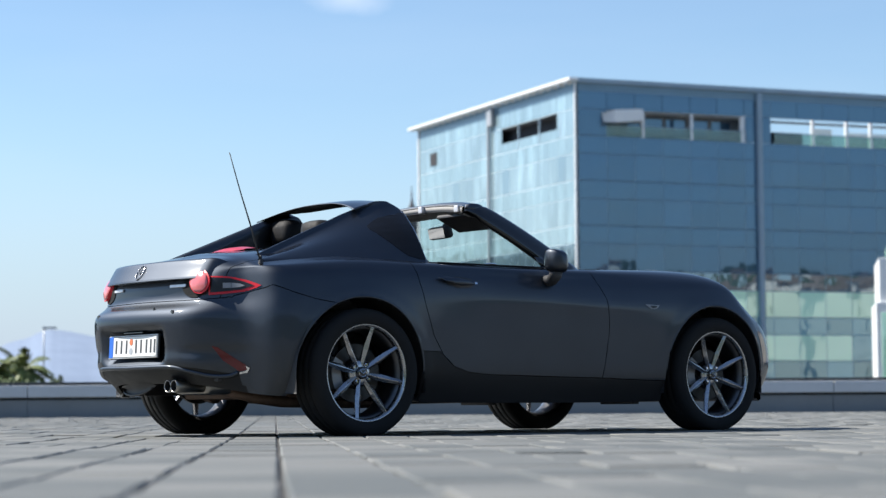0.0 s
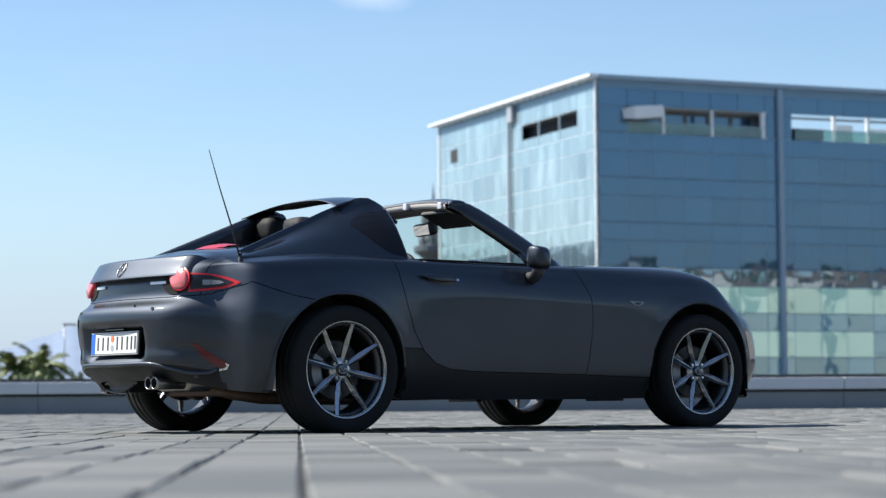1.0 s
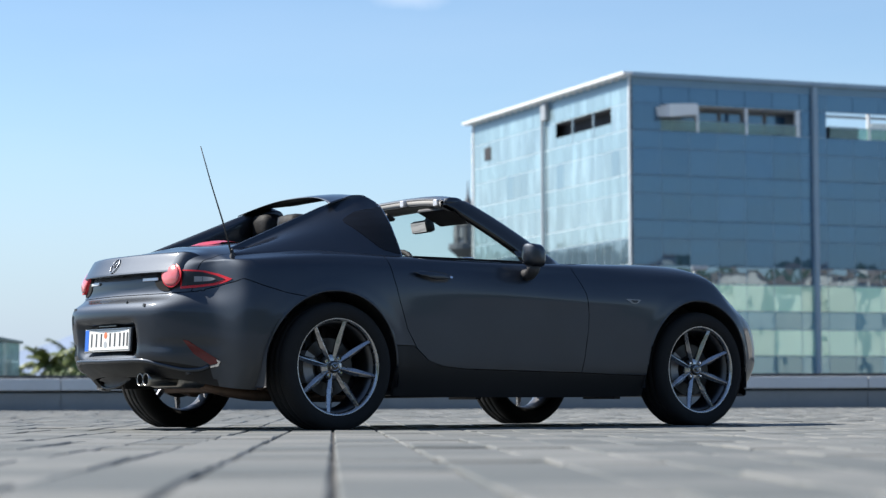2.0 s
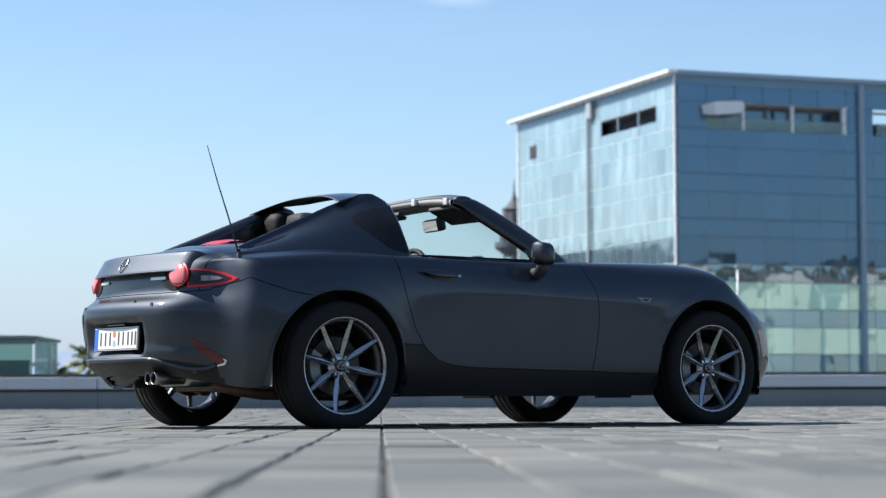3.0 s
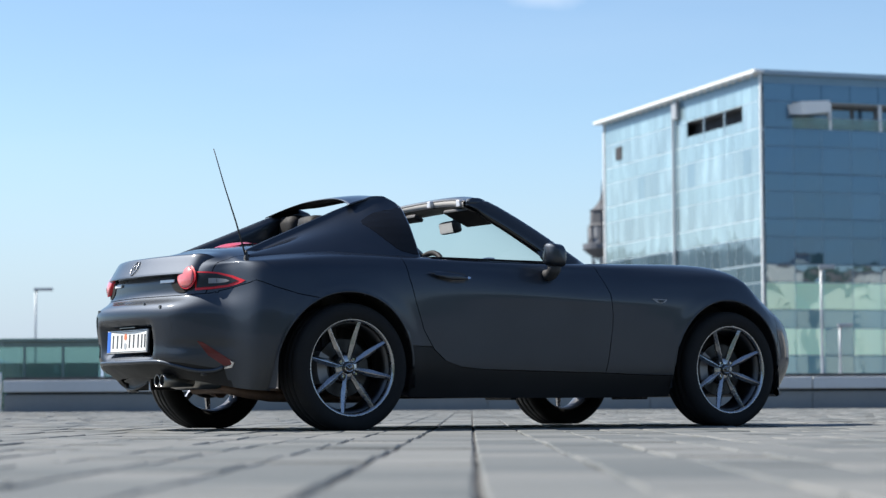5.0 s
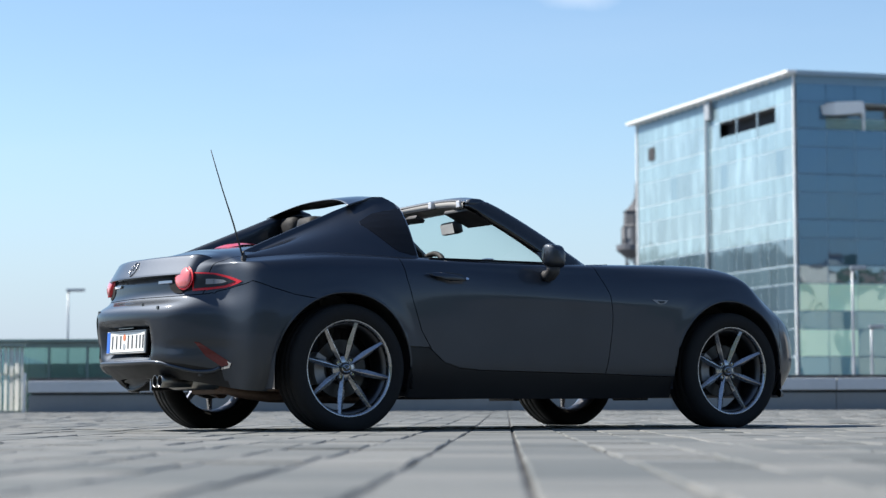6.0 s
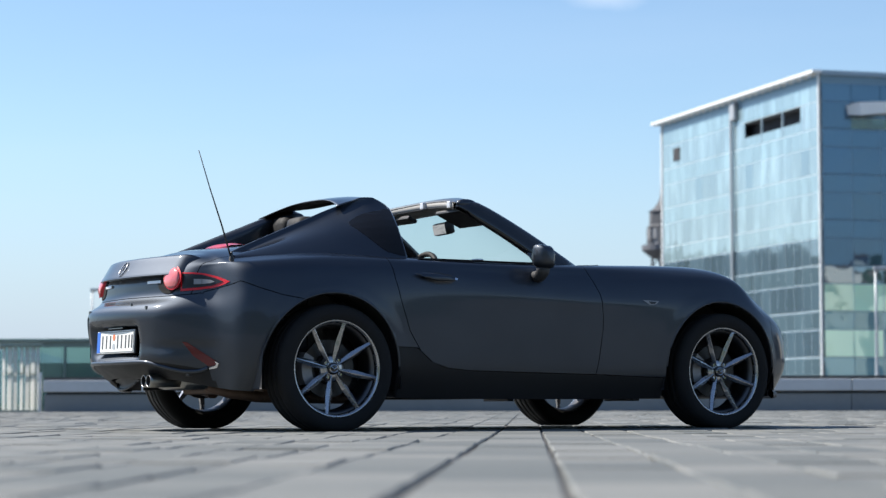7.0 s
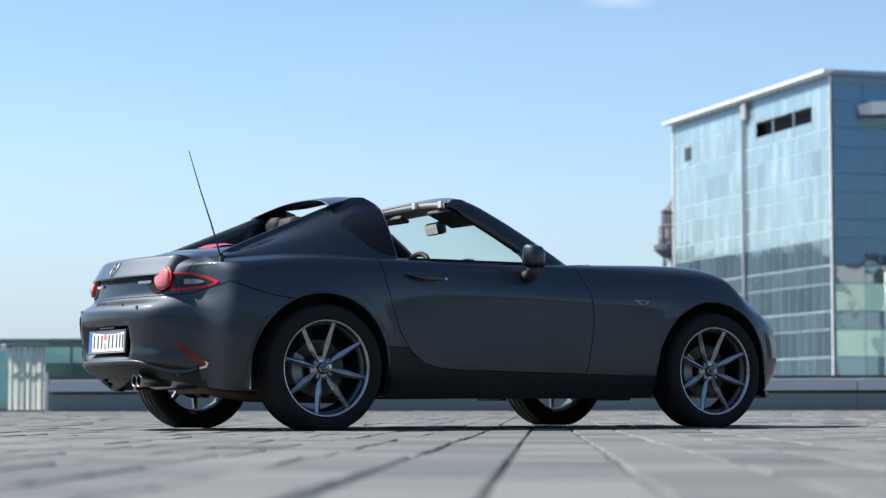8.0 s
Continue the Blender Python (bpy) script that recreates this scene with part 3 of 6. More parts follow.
    for k in range(7):
        part("transom", boxes((0.2, LX, -0.035, 0.02, k * FL + 2.33, k * FL + 2.36)), MULLION, root)
        part("transom", boxes((0.2, LX, -0.035, 0.02, k * FL + 3.88, k * FL + 3.91)), MULLION, root)
    for i in range(m + 1):
        x = 0.25 + i * 2.75
        part("mullion", boxes((x - 0.018, x + 0.018, -0.03, 0.0, 0, 23.4 if 2.4 < x < 17.3 or 19.8 < x < 45 else H - 0.3)), MULLION, root)
    part("parapet_band", boxes((0.2, LX, -0.04, 0.04, 27.28, H - 0.06)), FACADE_SPANDREL, root)
    part("service_column", boxes((17.95, 18.45, -0.45, 0.1, 0, H - 0.1), bevel=0.06), MULLION, root, "dark grey vertical service column")
    # terraces in the top storey: one roofed, one open to the sky
    part("terrace_floor", boxes((2.3, 17.2, 0.1, 3.2, 23.3, 23.45)), MULLION, root)
    part("terrace_ceiling", boxes((2.3, 17.2, 0.1, 3.2, 25.7, 25.85)), WHITE_PAINT, root)
    part("terrace_wall", boxes((2.3, 17.2, 1.9, 2.05, 23.45, 25.7)), RECESS_GREY, root)
    for i in range(6):
        part("terrace_door", boxes((3.0 + i * 2.3, 4.9 + i * 2.3, 1.84, 1.90, 23.5, 25.4), bevel=0.02), SHADE_DARK, root)
    part("terrace_floor", boxes((19.9, LX, 0.1, LY - 0.2, 23.25, 23.45)), MULLION, root)
    for x0, x1, posts in ((2.3, 17.2, (6.6, 11.45)), (19.9, 44.9, (24.0, 27.6, 30.2, 34.0, 37.5, 41.0))):
        part("terrace_end_post", boxes((x1 - 0.75, x1 - 0.2, -0.05, 0.4, 23.4, 25.8), bevel=0.03), WHITE_PAINT, root)
        part("terrace_balustrade", boxes((x0, x1, -0.02, 0.02, 23.45, 24.35)), GREEN_GLASS, root)
        part("balustrade_rail", boxes((x0, x1, -0.05, 0.03, 24.35, 24.43)), MULLION, root)
        for p in posts:
            part("terrace_post", boxes((p - 0.13, p + 0.13, -0.04, 0.25, 23.4, 25.75), bevel=0.03), WHITE_PAINT, root)
    bm = bmesh.new()
    plan = ((2.35, 0.9), (3.2, -1.6), (5.75, -1.6), (6.5, 1.0))
    low = [bm.verts.new((x, y, 24.75 if x < 3 else 24.42 if x < 5 else 24.75)) for x, y in plan]
    high = [bm.verts.new((x - (.15 if x < 5 else 0), y, 25.35 if x < 3 else 25.55 if x < 5 else 25.72)) for x, y in plan]
    for k in range(4):
        bm.faces.new((low[k], low[(k + 1) % 4], high[(k + 1) % 4], high[k]))
    bm.faces.new(low)
    bm.faces.new(high)
    part("white_canopy", bm, WHITE_PAINT, root, "white slanted canopy over the terrace")
    part("bright_screen", boxes((28.5, 44.0, 1.2, 1.3, 23.5, 24.9), (25.2, 27.0, 1.6, 1.7, 23.5, 25.2)), WHITE_PAINT, root, "white terrace screens")
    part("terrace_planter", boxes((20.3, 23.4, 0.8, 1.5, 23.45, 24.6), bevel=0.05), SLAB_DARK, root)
    part("pergola_beam", boxes((19.9, LX, 1.5, 1.8, 25.55, 25.72)), RECESS_GREY, root)
    return root


office_building()


def white_annex():
    root = new("white_annex_building")
    root.matrix_world = pose(107.2, 89.2, 0, 0, 0, -47)
    tagged(root, "small white annex building with pale green glass", "building")
    part("wall", boxes((0, 14, 0, 9, 0, 6.9), bevel=0.05), WHITE_PAINT, root)
    part("upper_wall", boxes((0.25, 14, 0.3, 9, 6.9, 9.9), bevel=0.05), WHITE_PAINT, root)
    part("roof_box", boxes((0.9, 6, 0.6, 6, 9.9, 10.9), bevel=0.05), FACADE_PALE, root)
    for i in range(4):
        part("window", boxes((0.35 + i * 3.2, 3.2 + i * 3.2, -0.05, 0.05, 0.6, 6.2), bevel=0.03), FACADE_PALE, root)
    return root


white_annex()


# ---------------------------------------------------------------- lamps, palms, shrubs, tower, hills
def street_lamp(place, height, arm):
    root = new("street_lamp")
    root.location = place
    tagged(root, "tall grey street lamp with a flat head on an arm", "street lamp", "street lamps")
    bm = lathe([(0.13, 0), (0.12, 0.4), (0.075, 0.5), (0.06, height * 0.6), (0.05, height)], 12, "Z")
    part("pole", bm, POLE_GREY, root, smooth=True)
    part("base", lathe([(0.2, 0), (0.2, 0.06), (0.14, 0.1)], 12, "Z"), POLE_GREY, root)
    bm = bmesh.new()
    box(bm, -0.1, arm, -0.12, 0.12, height - 0.05, height + 0.12, bevel=0.04)
    part("head", bm, POLE_GREY, root)
    part("arm", tube([(0, 0, height - 0.2), (0.12, 0, height - 0.02), (0.3, 0, height)], 0.04), POLE_GREY, root)
    root.rotation_euler = (0, 0, radians(-35))
    return root


street_lamp(far_point(27.45, 160, eye=(-6.0, -9.2)), 5.9, 0.9)
street_lamp(far_point(22.13, 130, eye=(-5.2, -9.7)), 6.75, 1.0)
street_lamp(far_point(42.67, 98, eye=(-5.44, -9.58)), 5.95, 0.6)
street_lamp(far_point(43.0, 105, eye=(-5.27, -9.7)), 3.6, 0.6)


def palm(place, height, crown, seed):
    rng = random.Random(seed)
    root = new("palm_tree")
    root.location = place
    tagged(root, "palm tree with arching dark green fronds", "palm tree", "palms")
    keys = [(0, 0, 0), (0.05, 0.03, height * 0.4), (0.02, 0.08, height)]
    part("trunk", tube(spline(keys, 8), [0.19 - 0.07 * i / 16 for i in range(17)], 9), BARK, root, smooth=True)
    for f in range(34):
        a = 2 * math.pi * (f / 34 + rng.uniform(-0.03, 0.03)) * 3.0
        lift = rng.uniform(-0.35, 1.0)
        bm = bmesh.new()
        n = 9
        spine = []
        for i in range(n + 1):
            s = i / n
            r = crown * s * (0.75 + 0.25 * rng.random() * 0.3)
            z = crown * (1.15 * lift * s - 1.0 * s * s * (0.50 + 0.35 * (1 - lift)))
            spine.append(Vector((r * math.cos(a), r * math.sin(a), height + 0.1 + z)))
        side = Vector((-math.sin(a), math.cos(a), 0))
        for i in range(1, n):
            base, d = spine[i], (spine[i + 1] - spine[i])
            for sg in (-1, 1):
                for q in range(2):
                    o = base + d * 0.5 * q
                    ln = crown * 0.30 * (1 - 0.55 * abs(2 * i / n - 0.8)) * rng.uniform(0.8, 1.15)
                    tip = o + sg * side * ln * 0.8 + d.normalized() * ln * 0.6 + Vector((0, 0, -ln * rng.uniform(0.25, 0.6)))
                    w = d.normalized() * crown * 0.046
                    bm.faces.new([bm.verts.new(o - w), bm.verts.new(o + w), bm.verts.new(tip)])
        tube(spine, [0.03 - 0.022 * i / n for i in range(n + 1)], 4, bm=bm)
        part("frond", bm, LEAF, root)
    return root


palm(far_point(26.95, 130, eye=(-6.0, -9.2)), 2.3, 2.35, 3)
palm(far_point(26.28, 118, eye=(-6.0, -9.2)), 1.9, 1.7, 7)
palm(far_point(27.9, 150, eye=(-6.0, -9.2)), 1.5, 1.3, 11)
palm(far_point(25.0, 110, eye=(-5.6, -9.45)), 1.15, 1.6, 5)


def shrub(place, width, height, seed):
    rng = random.Random(seed)
    root = new("shrub")
    root.location = place
    tagged(root, "rounded dense green shrub with an uneven outline", "shrub", "shrubs")
    bm = bmesh.new()
    for i in range(6):
        a = i * 1.05
        tube([(0, 0, 0), (0.2 * width * math.cos(a), 0.2 * width * math.sin(a), 0.4 * height), (0.33 * width * math.cos(a), 0.33 * width * math.sin(a), 0.75 * height)], [0.06, 0.04, 0.02], 5, bm=bm)
    part("stems", bm, BARK, root)
    bm = bmesh.new()
    for i in range(900):
        d = Vector((rng.gauss(0, 1), rng.gauss(0, 1), rng.gauss(0, 1))).normalized()
        q = 0.55 + 0.5 * rng.random() + 0.12 * math.sin(5 * d.x + seed) * math.cos(4 * d.z)
        o = Vector((d.x * width * 0.5 * q, d.y * width * 0.5 * q, max(0.05, height * (0.52 + 0.48 * d.z * q))))
        s = rng.uniform(0.07, 0.16)
        e1 = Vector((rng.gauss(0, 1), rng.gauss(0, 1), rng.gauss(0, 1))).normalized() * s
        e2 = e1.cross(d).normalized() * s * 0.6
        bm.faces.new([bm.verts.new(o - e1), bm.verts.new(o + e2), bm.verts.new(o + e1), bm.verts.new(o - e2)])
    part("foliage", bm, TREE_LEAF, root)
    return root


for i, (az, d, w, h) in enumerate(((26.5, 110, 2.2, 1.7), (27.2, 112, 2.6, 1.5), (27.75, 116, 2.8, 1.35), (28.4, 116, 2.6, 1.3), (24.95, 112, 1.4, 1.0),
                                   (25.7, 110, 2.2, 1.5), (19.55, 90, 1.6, 0.75), (19.2, 92, 1.8, 0.8), (26.9, 109, 2.2, 1.5), (29.1, 118, 2.6, 1.3))):
    shrub(far_point(az, d, eye=(-5.8, -9.3)), w, h, 20 + i)


def cable_tower():
    root = new("lattice_tower")
    root.location = far_point(36.80, 420, eye=(-4.82, -10.02))
    tagged(root, "distant tall lattice tower with a round gallery and spire", "tower")
    for i in range(4):
        a = math.pi / 4 + i * math.pi / 2
        part("leg", tube([(3.2 * math.cos(a), 3.2 * math.sin(a), 0), (1.7 * math.cos(a), 1.7 * math.sin(a), 29.5)], [0.3, 0.24], 6), TOWER_STEEL, root)
    for k in range(7):
        z0, z1 = k * 4.2, (k + 1) * 4.2
        r0, r1 = 3.2 - 1.5 * z0 / 29.5, 3.2 - 1.5 * z1 / 29.5
        for i in range(4):
            a, b = math.pi / 4 + i * math.pi / 2, math.pi / 4 + (i + 1) * math.pi / 2
            part("brace", tube([(r0 * math.cos(a), r0 * math.sin(a), z0), (r1 * math.cos(b), r1 * math.sin(b), z1)], 0.12, 5), TOWER_STEEL, root)
            part("strut", tube([(r1 * math.cos(a), r1 * math.sin(a), z1), (r1 * math.cos(b), r1 * math.sin(b), z1)], 0.12, 5), TOWER_STEEL, root)
    part("gallery", lathe([(1.9, 27.6), (3.3, 28.7), (3.8, 29.1), (3.8, 30.1), (2.6, 30.3)], 20, "Z"), TOWER_STEEL, root)
    part("cabin", lathe([(2.4, 30.2), (2.4, 31.2), (2.6, 31.3), (2.6, 33.4), (2.2, 33.5)], 12, "Z"), TOWER_PANEL, root, "upper cabin, greyed for haze")
    for i in range(8):
        a = 2 * math.pi * i / 8
        part("cabin_pier", boxes((2.5 * math.cos(a) - .25, 2.5 * math.cos(a) + .25, 2.5 * math.sin(a) - .25, 2.5 * math.sin(a) + .25, 30.2, 33.4)), TOWER_CLADDING, root)
    part("upper_cabin", lathe([(2.2, 33.4), (2.85, 33.6), (2.4, 34.0), (2.3, 36.4), (2.55, 36.6), (1.9, 36.8)], 8, "Z"), TOWER_CLADDING, root)
    part("roof", lathe([(2.2, 36.7), (1.5, 37.3), (0.75, 38.2), (0.4, 39.0)], 8, "Z"), TOWER_CLADDING, root)
    part("spire", lathe([(0.35, 39.0), (0.18, 40.2), (0.05, 42.4)], 8, "Z"), TOWER_STEEL, root)
    return root


cable_tower()


def hills():
    bm = bmesh.new()
    keys = ((8, 1.2), (14, 1.3), (18, 1.55), (20, 1.5), (22, 0.95), (24, 0.95), (25.36, 1.33), (25.85, 1.46), (26.4, 1.62), (27.0, 1.83), (27.62, 2.02), (28.7, 1.87), (31.5, 1.5), (35, 1.1), (40, 1.0), (48, 0.9), (60, 0.8))
    line = spline(keys, 10)
    d = 2600.0
    front, top, back = [], [], []
    for i, (az, el) in enumerate(line):
        el = el + 0.05 * noise.noise(Vector((az * 1.9, 0.3, 0))) + 0.02 * noise.noise(Vector((az * 7.0, 4.3, 0)))
        front.append(bm.verts.new(far_point(az, d - 500, -2)))
        top.append(bm.verts.new(far_point(az, d, d * math.tan(radians(el)))))
        back.append(bm.verts.new(far_point(az, d + 500, -2)))
    for a, b in ((front, top), (top, back)):
        for i in range(len(a) - 1):
            bm.faces.new((a[i], a[i + 1], b[i + 1], b[i]))
    tagged(part("backdrop_hills", bm, HILL, smooth=True), "hills on the horizon, coloured blue for haze", "hills", kind="structure")


hills()


# ---- what closes the place out of view
def woods(name, x0, x1, y, depth, height, seed):
    """A wooded rise with an uneven tree line, itself unseen and only mirrored."""
    rng = random.Random(seed)
    bm = bmesh.new()
    rows, x = [], x0
    while x < x1:
        h = height * (1 + 0.05 * noise.noise(Vector((x * 0.05, seed, 0))))
        tree, w = rng.uniform(0.02, 0.13) * height, rng.uniform(1.2, 3.2)
        for dx, up in ((0, 0.15), (0.25 * w, 0.8), (0.5 * w, 1.0), (0.75 * w, 0.75), (w, 0.1)):
            rows.append([bm.verts.new((x + dx, y + dy, z)) for dy, z in ((0, 0), (0.3 * depth, h * 0.8), (0.5 * depth, h + tree * up), (depth, 0))])
        x += w
    for a, b in zip(rows, rows[1:]):
        for k in range(3):
            bm.faces.new((a[k], b[k], b[k + 1], a[k + 1]))
    ob = part(name, bm, WOODS)
    tagged(ob, "dark green wooded rise with an uneven tree line", "woods", kind="structure")
    return ob


# added, unseen trees behind the camera that soften and darken what the car mirrors
woods("backdrop_added_woods_west", -160, 170, -62, 16, 11.5, 6).matrix_world = PLAZA
woods("backdrop_woods_north", 15, 118, 400, 30, 31.5, 4)
woods("backdrop_woods_south", 92, 205, 2, 14, 18.0, 9)


# pale houses and dark roofs across the street, seen mirrored in the office glass
for x0, x1, y, h in ((96, 103, 26, 15.0), (103.4, 109, 28, 16.2), (109.4, 116, 26, 14.6), (116.4, 120, 30, 17.2), (120.4, 128, 25, 15.2), (128.4, 133, 29, 17.6), (133.4, 140, 26, 15.6), (140.4, 144, 28, 18.0), (144.4, 152, 25, 15.0), (152.4, 157, 29, 17.0), (157.4, 165, 26, 15.4), (165.4, 171, 28, 17.2), (171.4, 180, 26, 15.2), (180.4, 192, 27, 16.4)):
    house = new("backdrop_house")
    house.location = ((x0 + x1) / 2, y, 0)
    w = (x1 - x0) / 2
    part("wall", boxes((-w, w, -12, 0, 0, h), bevel=0.15), PALE_RENDER, house)
    bm = bmesh.new()
    ends = [[bm.verts.new(p) for p in ((-w - .4, yy, h), (w + .4, yy, h), (0, yy, h + w * .45))] for yy in (-12.4, .4)]
    for k in range(3):
        bm.faces.new((ends[0][k], ends[0][(k + 1) % 3], ends[1][(k + 1) % 3], ends[1][k]))
    bm.faces.new(ends[0])
    bm.faces.new(ends[1])
    part("roof", bm, ROOF_TILE, house)
    tagged(house, "pale rendered house with a dark pitched roof", "house", "houses across the street")

# ---------------------------------------------------------------- the car
# x runs forward from the rear axle, y across it, z up; the half shell is shaped for y > 0 and mirrored.
WHEELBASE, HUB_Z = 2.31, 0.297
# design curves of one side, each from the tail to the nose
BOTTOM_EDGE = [(-.700, 0, .256), (-.645, .365, .246), (-.500, .60, .204), (-.395, .722, .188), (0, .79, .17), (.45, .785, .155), (1.0, .78, .15), (1.55, .78, .15), (2.31, .785, .16), (2.645, .775, .165), (2.825, .540, .175), (3.00, 0, .18)]
LOWER_CREASE = [(-.790, 0, .324), (-.730, .40, .328), (-.528, .598, .290), (-.397, .779, .29), (0, .84, .285), (.45, .830, .285), (1.0, .818, .285), (1.55, .824, .275), (2.31, .842, .28), (2.652, .828, .29), (2.885, .595, .30), (3.02, 0, .30)]
LOWER_FLANK = [(-.792, 0, .42), (-.738, .41, .42), (-.547, .616, .42), (-.405, .800, .42), (0, .86, .42), (.45, .843, .42), (1.0, .834, .42), (1.55, .840, .42), (2.31, .862, .42), (2.660, .834, .42), (2.895, .600, .42), (3.04, 0, .42)]
WIDEST_LINE = [(-.800, 0, .575), (-.749, .41, .572), (-.549, .614, .560), (-.402, .801, .565), (0, .867, .58), (.45, .85, .58), (1.0, .845, .58), (1.55, .851, .58), (2.31, .866, .58), (2.636, .826, .55), (2.882, .582, .53), (3.03, 0, .52)]
SHOULDER = [(-.722, 0, .642), (-.672, .42, .642), (-.531, .598, .655), (-.402, .776, .68), (0, .848, .70), (.45, .845, .70), (1.0, .848, .68), (1.55, .85, .67), (2.31, .845, .69), (2.592, .795, .635), (2.832, .540, .595), (2.99, 0, .575)]
UPPER_FLANK = [(-.706, 0, .724), (-.658, .42, .729), (-.525, .578, .770), (-.406, .732, .780), (0, .795, .80), (.45, .812, .785), (1.0, .815, .765), (1.55, .80, .775), (2.31, .78, .795), (2.540, .718, .735), (2.755, .470, .665), (2.92, 0, .62)]
FLANK_CREST = [(-.665, 0, .812), (-.620, .40, .806), (-.515, .555, .803), (-.412, .642, .812), (0, .70, .848), (.45, .735, .838), (1.0, .755, .828), (1.55, .72, .836), (2.25, .63, .852), (2.49, .585, .80), (2.70, .40, .735), (2.84, 0, .70)]
DECK_LINE = [(-.60, 0, .845), (-.57, .33, .840), (-.49, .40, .848), (-.38, .38, .872), (0, .42, .905), (.45, .46, .86), (1.0, .48, .85), (1.60, .44, .850), (2.16, .40, .850), (2.38, .35, .822), (2.58, .22, .768), (2.76, 0, .735)]
CENTRE_LINE = [(-.55, 0, .856), (-.53, 0, .858), (-.45, 0, .880), (-.34, 0, .898), (0, 0, .930), (.45, 0, .875), (1.0, 0, .87), (1.68, 0, .872), (2.10, 0, .868), (2.30, 0, .848), (2.48, 0, .808), (2.66, 0, .768)]
RAILS = [BOTTOM_EDGE, LOWER_CREASE, LOWER_FLANK, WIDEST_LINE, SHOULDER, UPPER_FLANK, FLANK_CREST, DECK_LINE, CENTRE_LINE]
SPANS_ALONG = [16, 14, 14, 30, 32, 30, 30, 50, 30, 16, 14]
SPANS_ACROSS = [4, 7, 8, 8, 8, 8, 8, 8]
ARCHES = ((-0.02, 0.295, 0.360), (2.284, 0.310, 0.352))


def step01(a, b, x):
    t = np.clip((x - a) / (b - a), 0, 1)
    return t * t * (3 - 2 * t)


def shell_grid():
    def rail(r):
        """Smooth across the car's middle at both ends."""
        ends = [(r[1][0], -r[1][1], r[1][2])], [(r[-2][0], -r[-2][1], r[-2][2])]
        return spline(ends[0] + r + ends[1], [4] + SPANS_ALONG + [4])[4:-4]
    along = np.array([rail(r) for r in RAILS])                       # rails, stations, 3
    grid = np.array([spline(along[:, i], SPANS_ACROSS) for i in range(along.shape[1])])   # stations, steps, 3
    x, y, z = grid[..., 0].copy(), grid[..., 1].copy(), grid[..., 2].copy()
    # raised lips round the wheel openings
    for cx, cz, r in ARCHES:
        q = np.hypot(x - cx, np.maximum(z - cz, 0))
        y += 0.004 * (1 - step01(r + 0.015, r + 0.075, q)) * (y > 0.5) * (z < 0.75)
    # hollow for the number plate, with a sloping lower shelf
    side = step01(0.258, 0.292, y)
    mask = (1 - side) * (1 - step01(0.502, 0.512, z)) * np.clip((z - 0.326) / 0.054, 0, 1) * (x < -0.5)
    floor_x = -0.735
    x = np.where(mask > 0, np.maximum(x, x * (1 - mask) + floor_x * mask), x)
    # scoop between the plate and the reflector, with a crisp upper edge
    scoop = step01(0.36, 0.46, y) * (1 - step01(0.58, 0.70, y)) * step01(0.335, 0.405, z) * (1 - step01(0.412, 0.425, z)) * (x < -0.45)
    x, y = x + 0.009 * scoop, y - 0.004 * scoop
    grid[..., 0], grid[..., 1], grid[..., 2] = x, np.maximum(y, 0), z
    return grid


GRID = shell_grid()
V_EDGE = [sum(SPANS_ACROSS[:i]) for i in range(9)]


def inside(poly, x, z):
    hit = False
    for (x0, z0), (x1, z1) in zip(poly, poly[1:] + poly[:1]):
        if (z0 > z) != (z1 > z) and x < x0 + (z - z0) * (x1 - x0) / (z1 - z0):
            hit = not hit
    return hit


DOOR = [(.305, .88), (.315, .81), (.318, .73), (.345, .62), (.395, .48), (.46, .385), (.53, .33), (.62, .303), (.75, .292), (1.28, .281), (1.50, .277), (1.515, .36), (1.53, .50), (1.53, .58), (1.515, .68), (1.485, .76), (1.45, .88)]
SILL_LINE = [(.25, .405), (.44, .400), (.53, .33), (.62, .303), (.75, .292), (1.28, .281), (1.50, .277), (1.72, .268), (1.98, .262)]
BUMPER_LINE = [(-.559, .658), (-.516, .671), (-.478, .690), (-.452, .704), (-.38, .672), (-.28, .640), (-.18, .622), (-.02, .600)]
NOSE_LINE = [(2.66, .64), (2.645, .55), (2.625, .42), (2.57, .25)]
TRUNK_LINE = [(-.82, .455), (-.66, .500), (-.60, .525), (-.42, .570), (-.12, .610)]


